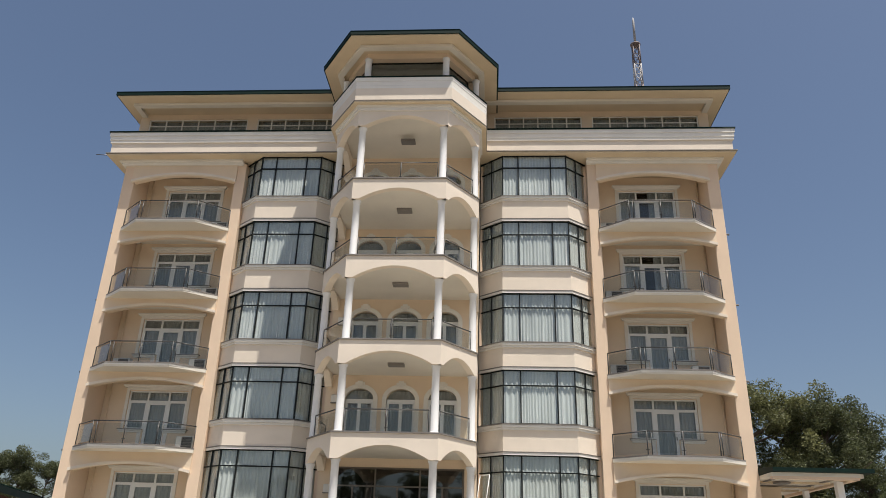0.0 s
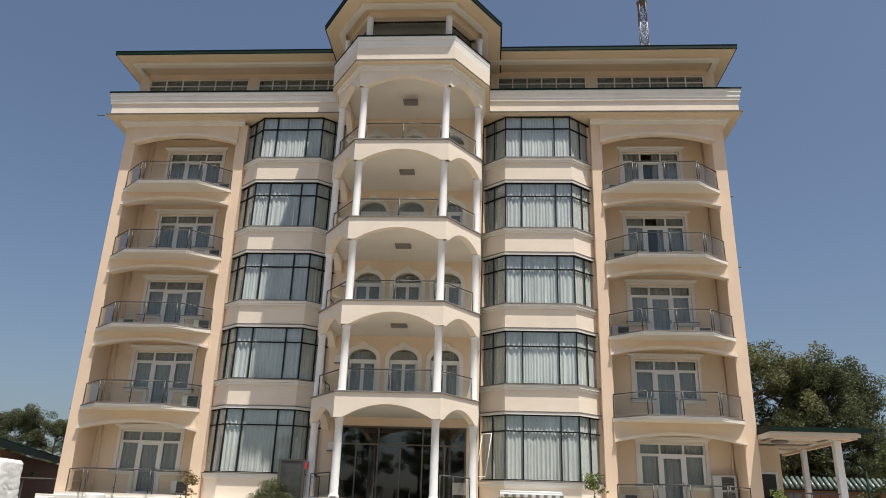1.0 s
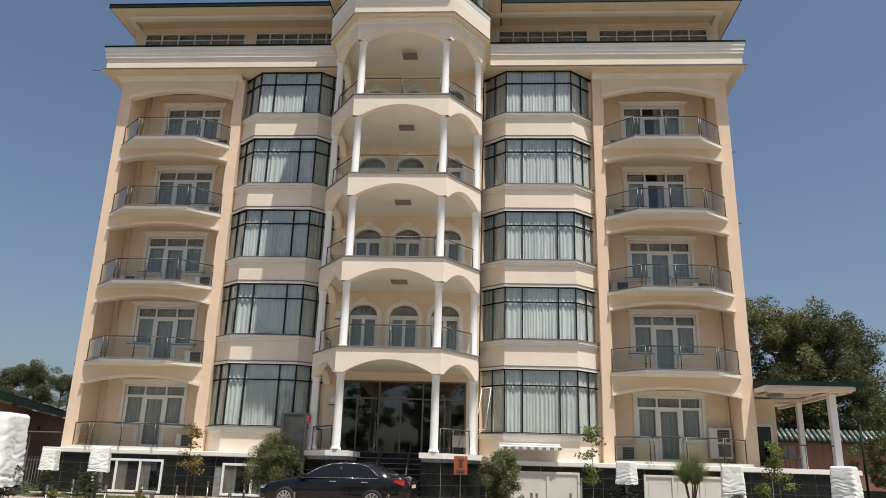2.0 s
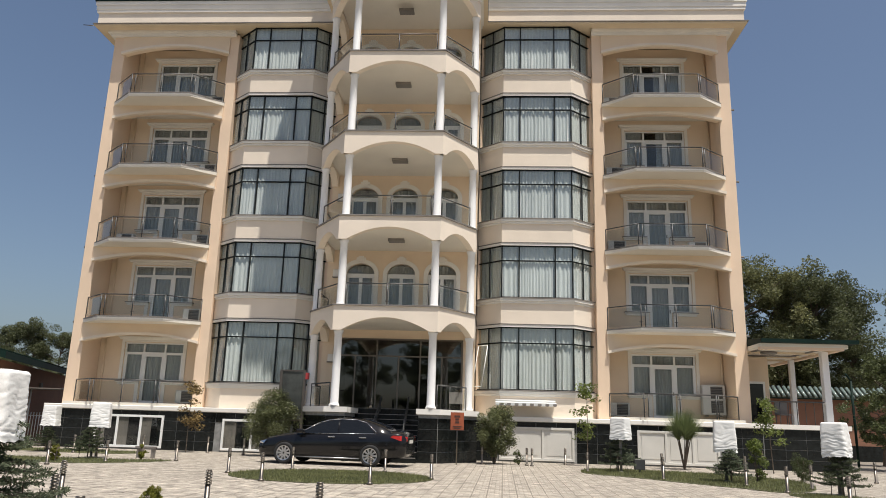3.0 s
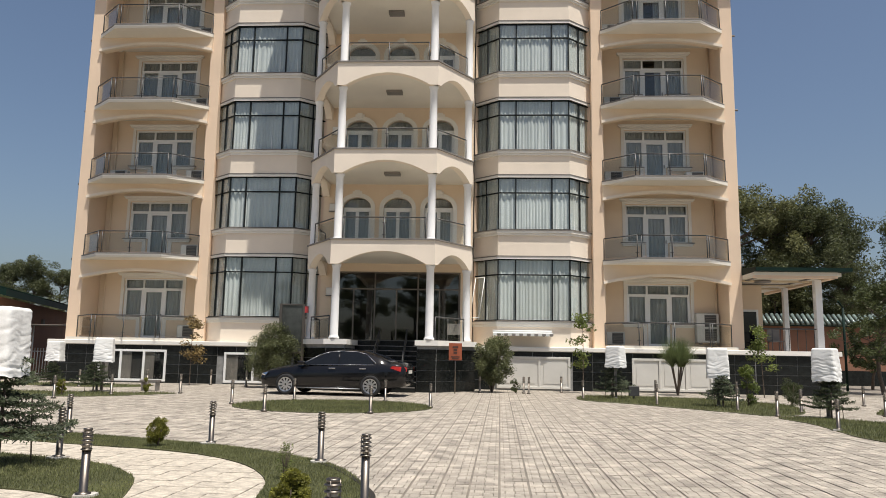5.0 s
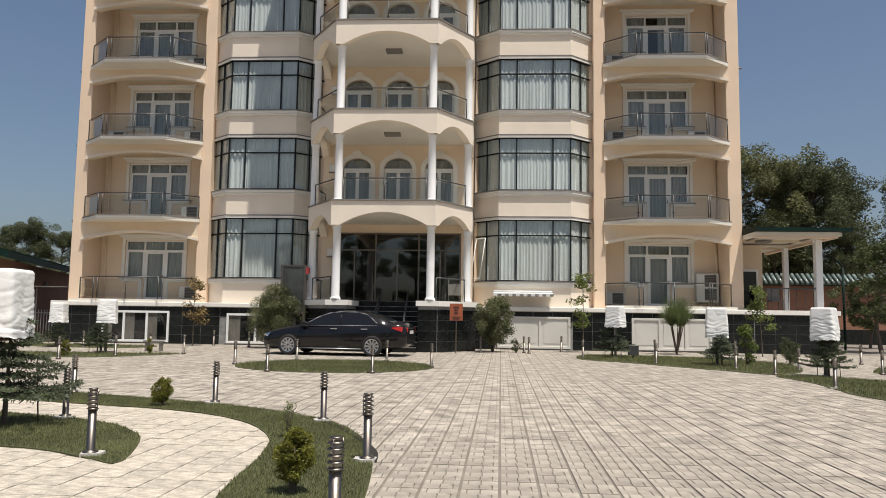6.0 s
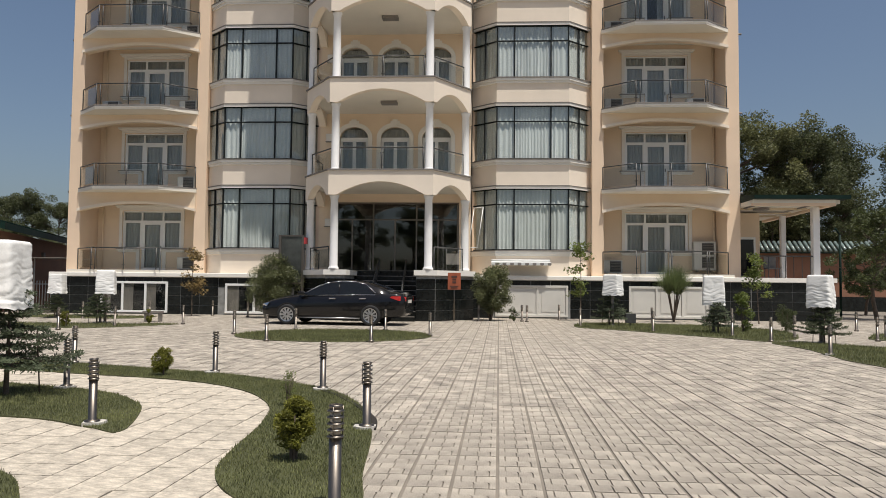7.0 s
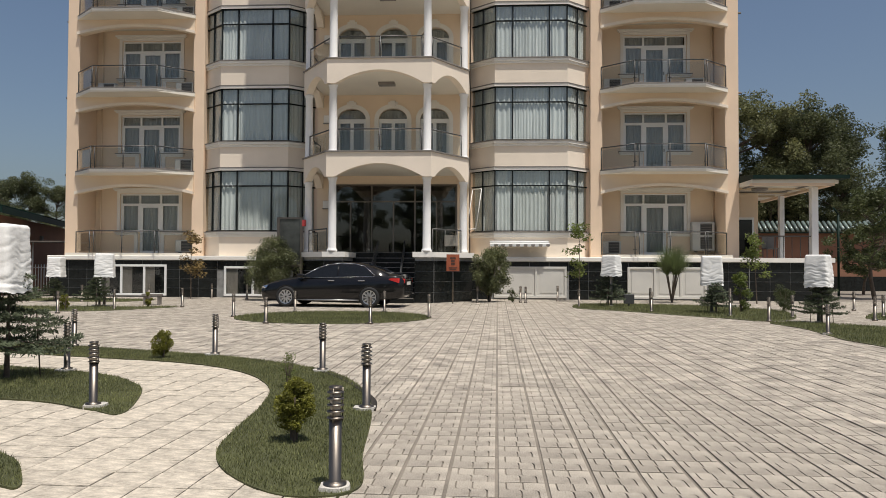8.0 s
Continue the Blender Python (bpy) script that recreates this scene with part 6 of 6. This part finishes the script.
def face_run(p0, p1, parent, offset):
    """Slabs along a plinth face from p0 to p1 (front seen from the right-hand side)."""
    p0, p1 = Vector(p0), Vector(p1)
    length = (p1 - p0).length
    ang = math.degrees(math.atan2((p1 - p0).y, (p1 - p0).x))
    n = max(1, round(length / TILE_W))
    w = length / n
    d = (p1 - p0) / length
    nrm = Vector((d.y, -d.x))
    for i in range(n):
        for j in range(4):
            o = p0 + d * (i * w + 0.006) + nrm * 0.016
            if abs(d.y) < 0.01 and any(a - w * 0.6 < o.x < b - w * 0.4 for a, b in holes) and j < 3:
                continue
            ob = new("stone_slab", slab_mesh(w - 0.018, TILE_H - 0.018))
            ob.parent = parent
            ob.matrix_parent_inverse = offset
            ob.matrix_basis = pose(o.x, o.y, 0.006 + j * TILE_H, 0, 0, ang)


inv = Matrix.Translation((-X0, -31, 0))
ident = Matrix.Identity(4)
for pl in [o for o in hotel.children if o.name.startswith("plinth")]:
    xs = [v.co.x for v in pl.data.vertices]
    face_run((X0 + min(xs), 30.2), (X0 + max(xs), 30.2), pl, inv)
for bl in [o for o in hotel.children if o.name.startswith("stone_block")]:
    s = 1 if sum(v.co.x for v in bl.data.vertices) > 0 else -1
    pts = [(1.32, 30.0), (1.32, 26.62), (2.02, 26.62), (3.36, 28.35), (3.36, 30.1)]
    pts = [(X0 + s * x, y) for x, y in pts]
    if s < 0:
        pts = pts[::-1]
    for a, b in zip(pts, pts[1:]):
        face_run(a, b, bl, inv)
face_run((10.78, 30.22), (14.0, 30.22), tpl, ident)

# ---- paving ----
T = 0.30
TURN = radians(-1.2)
CT, ST = math.cos(TURN), math.sin(TURN)


def strips(kind):
    """Plan outlines of the raised fields of one paving tile."""
    g, q = 0.0120, 0.004
    if kind == "path":
        return [[(0.005, q), (T - 0.005, q), (T - 0.005, T - q), (0.005, T - q)]]
    edge = []
    for b in (T / 3, 2 * T / 3):
        edge.append([(b + 0.044, 0), (b + 0.044, 0.125), (b + 0.039, 0.140), (b + 0.026, 0.147), (b - 0.026, 0.153), (b - 0.039, 0.160), (b - 0.044, 0.175), (b - 0.044, T)])
    left, right = [(g, q), (g, T - q)], [(T - g, q), (T - g, T - q)]

    def sh(e, o):
        return [(x + o, min(max(y, q), T - q)) for x, y in e]
    m = 0.0048
    return [sh(edge[0], -m) + left[::-1], sh(edge[1], -m) + sh(edge[0], m)[::-1], right + sh(edge[1], m)[::-1]]


def tile_geometry(kind, detail):
    verts, faces = [], []
    for poly in strips(kind):
        a = sum(p[0] * q[1] - q[0] * p[1] for p, q in zip(poly, poly[1:] + poly[:1]))
        if a < 0:
            poly = poly[::-1]
        k, n = len(verts), len(poly)
        verts += [(x, y, 0.0) for x, y in poly]
        faces.append(tuple(range(k, k + n)))
        if detail:
            verts += [(x, y, -0.010) for x, y in poly]
            for i in range(n):
                faces.append((k + n + i, k + n + (i + 1) % n, k + (i + 1) % n, k + i))
    return verts, faces


def on_path(x, y):
    if x > -0.9:
        return False
    lim = np.interp(-x, (0.9, 1.5, 2.5, 4.0, 7.0, 14.0, 24.0), (5.0, 7.5, 8.8, 10.2, 11.0, 13.0, 15.5))
    return y < lim


single = {}
for kind, m in (("drive", M_PAVE), ("path", M_PATH)):
    v, f = tile_geometry(kind, True)
    me = bpy.data.meshes.new("paver")
    me.from_pydata(v, [], f)
    me.materials.append(m)
    single[kind] = me
joined = {k: ([], []) for k in ("drive", "path")}
geo = {(k, d): tile_geometry(k, d) for k in ("drive", "path") for d in (True, False)}
paves = {k: tagged(new(nm), lab, "paving", kind="structure") for k, nm, lab in (("drive", "pavement", "pale concrete drive paving with meandering grooves"), ("path", "pavement", "pale beige square garden path slabs"))}
rngp = random.Random(9)
count = {"drive": 0, "path": 0}
solid = [p for p, _, _ in LAWNS]
IX, IY = np.meshgrid(np.arange(-80, 63), np.arange(-24, 102))
CXS, CYS = IX * T * CT - IY * T * ST, IX * T * ST + IY * T * CT
cover = np.zeros((len(solid), *IX.shape), bool)
for i, poly in enumerate(solid):
    cover[i] = inside_all(poly, CXS.ravel(), CYS.ravel()).reshape(IX.shape)
for iy in range(-24, 101):
    for ix in range(-80, 62):
        a, b = iy + 24, ix + 80
        x, y = CXS[a, b], CYS[a, b]
        if y > 30.0 or y < -5.0 or (y < 2.4 and abs(x) > 9.0):
            continue
        if (cover[:, a, b] & cover[:, a, b + 1] & cover[:, a + 1, b] & cover[:, a + 1, b + 1]).any():
            continue
        x, y = float(x), float(y)
        k = "path" if on_path(x + T / 2, y + T / 2) else "drive"
        dz = rngp.uniform(-0.003, 0.0015)
        tx, ty = rngp.uniform(-0.006, 0.006), rngp.uniform(-0.006, 0.006)
        near = (k == "drive" and -0.9 < x < 2.6 and 3.6 < y < 8.6) or (k == "path" and -4.4 < x < -0.9 and 3.6 < y < 8.6)
        if near and count[k] < 150:
            count[k] += 1
            ob = new("paver", single[k])
            ob.parent = paves[k]
            ob.matrix_basis = Matrix.Translation((x, y, dz)) @ Matrix.Rotation(TURN, 4, "Z") @ Matrix.Rotation(tx, 4, "X") @ Matrix.Rotation(ty, 4, "Y")
            continue
        V, Fc = joined[k]
        v, f = geo[(k, 2.4 < y < 16)]
        b0 = len(V)
        V += [(x + a * CT - c * ST, y + a * ST + c * CT, z + dz + tx * c - ty * a) for a, c, z in v]
        Fc += [tuple(i + b0 for i in q) for q in f]
for k, m in (("drive", M_PAVE), ("path", M_PATH)):
    me = bpy.data.meshes.new("pavers")
    me.from_pydata(joined[k][0], [], joined[k][1])
    me.materials.append(m)
    ob = new("pavers", me)
    ob.parent = paves[k]
    tagged(ob, kind="stuff")
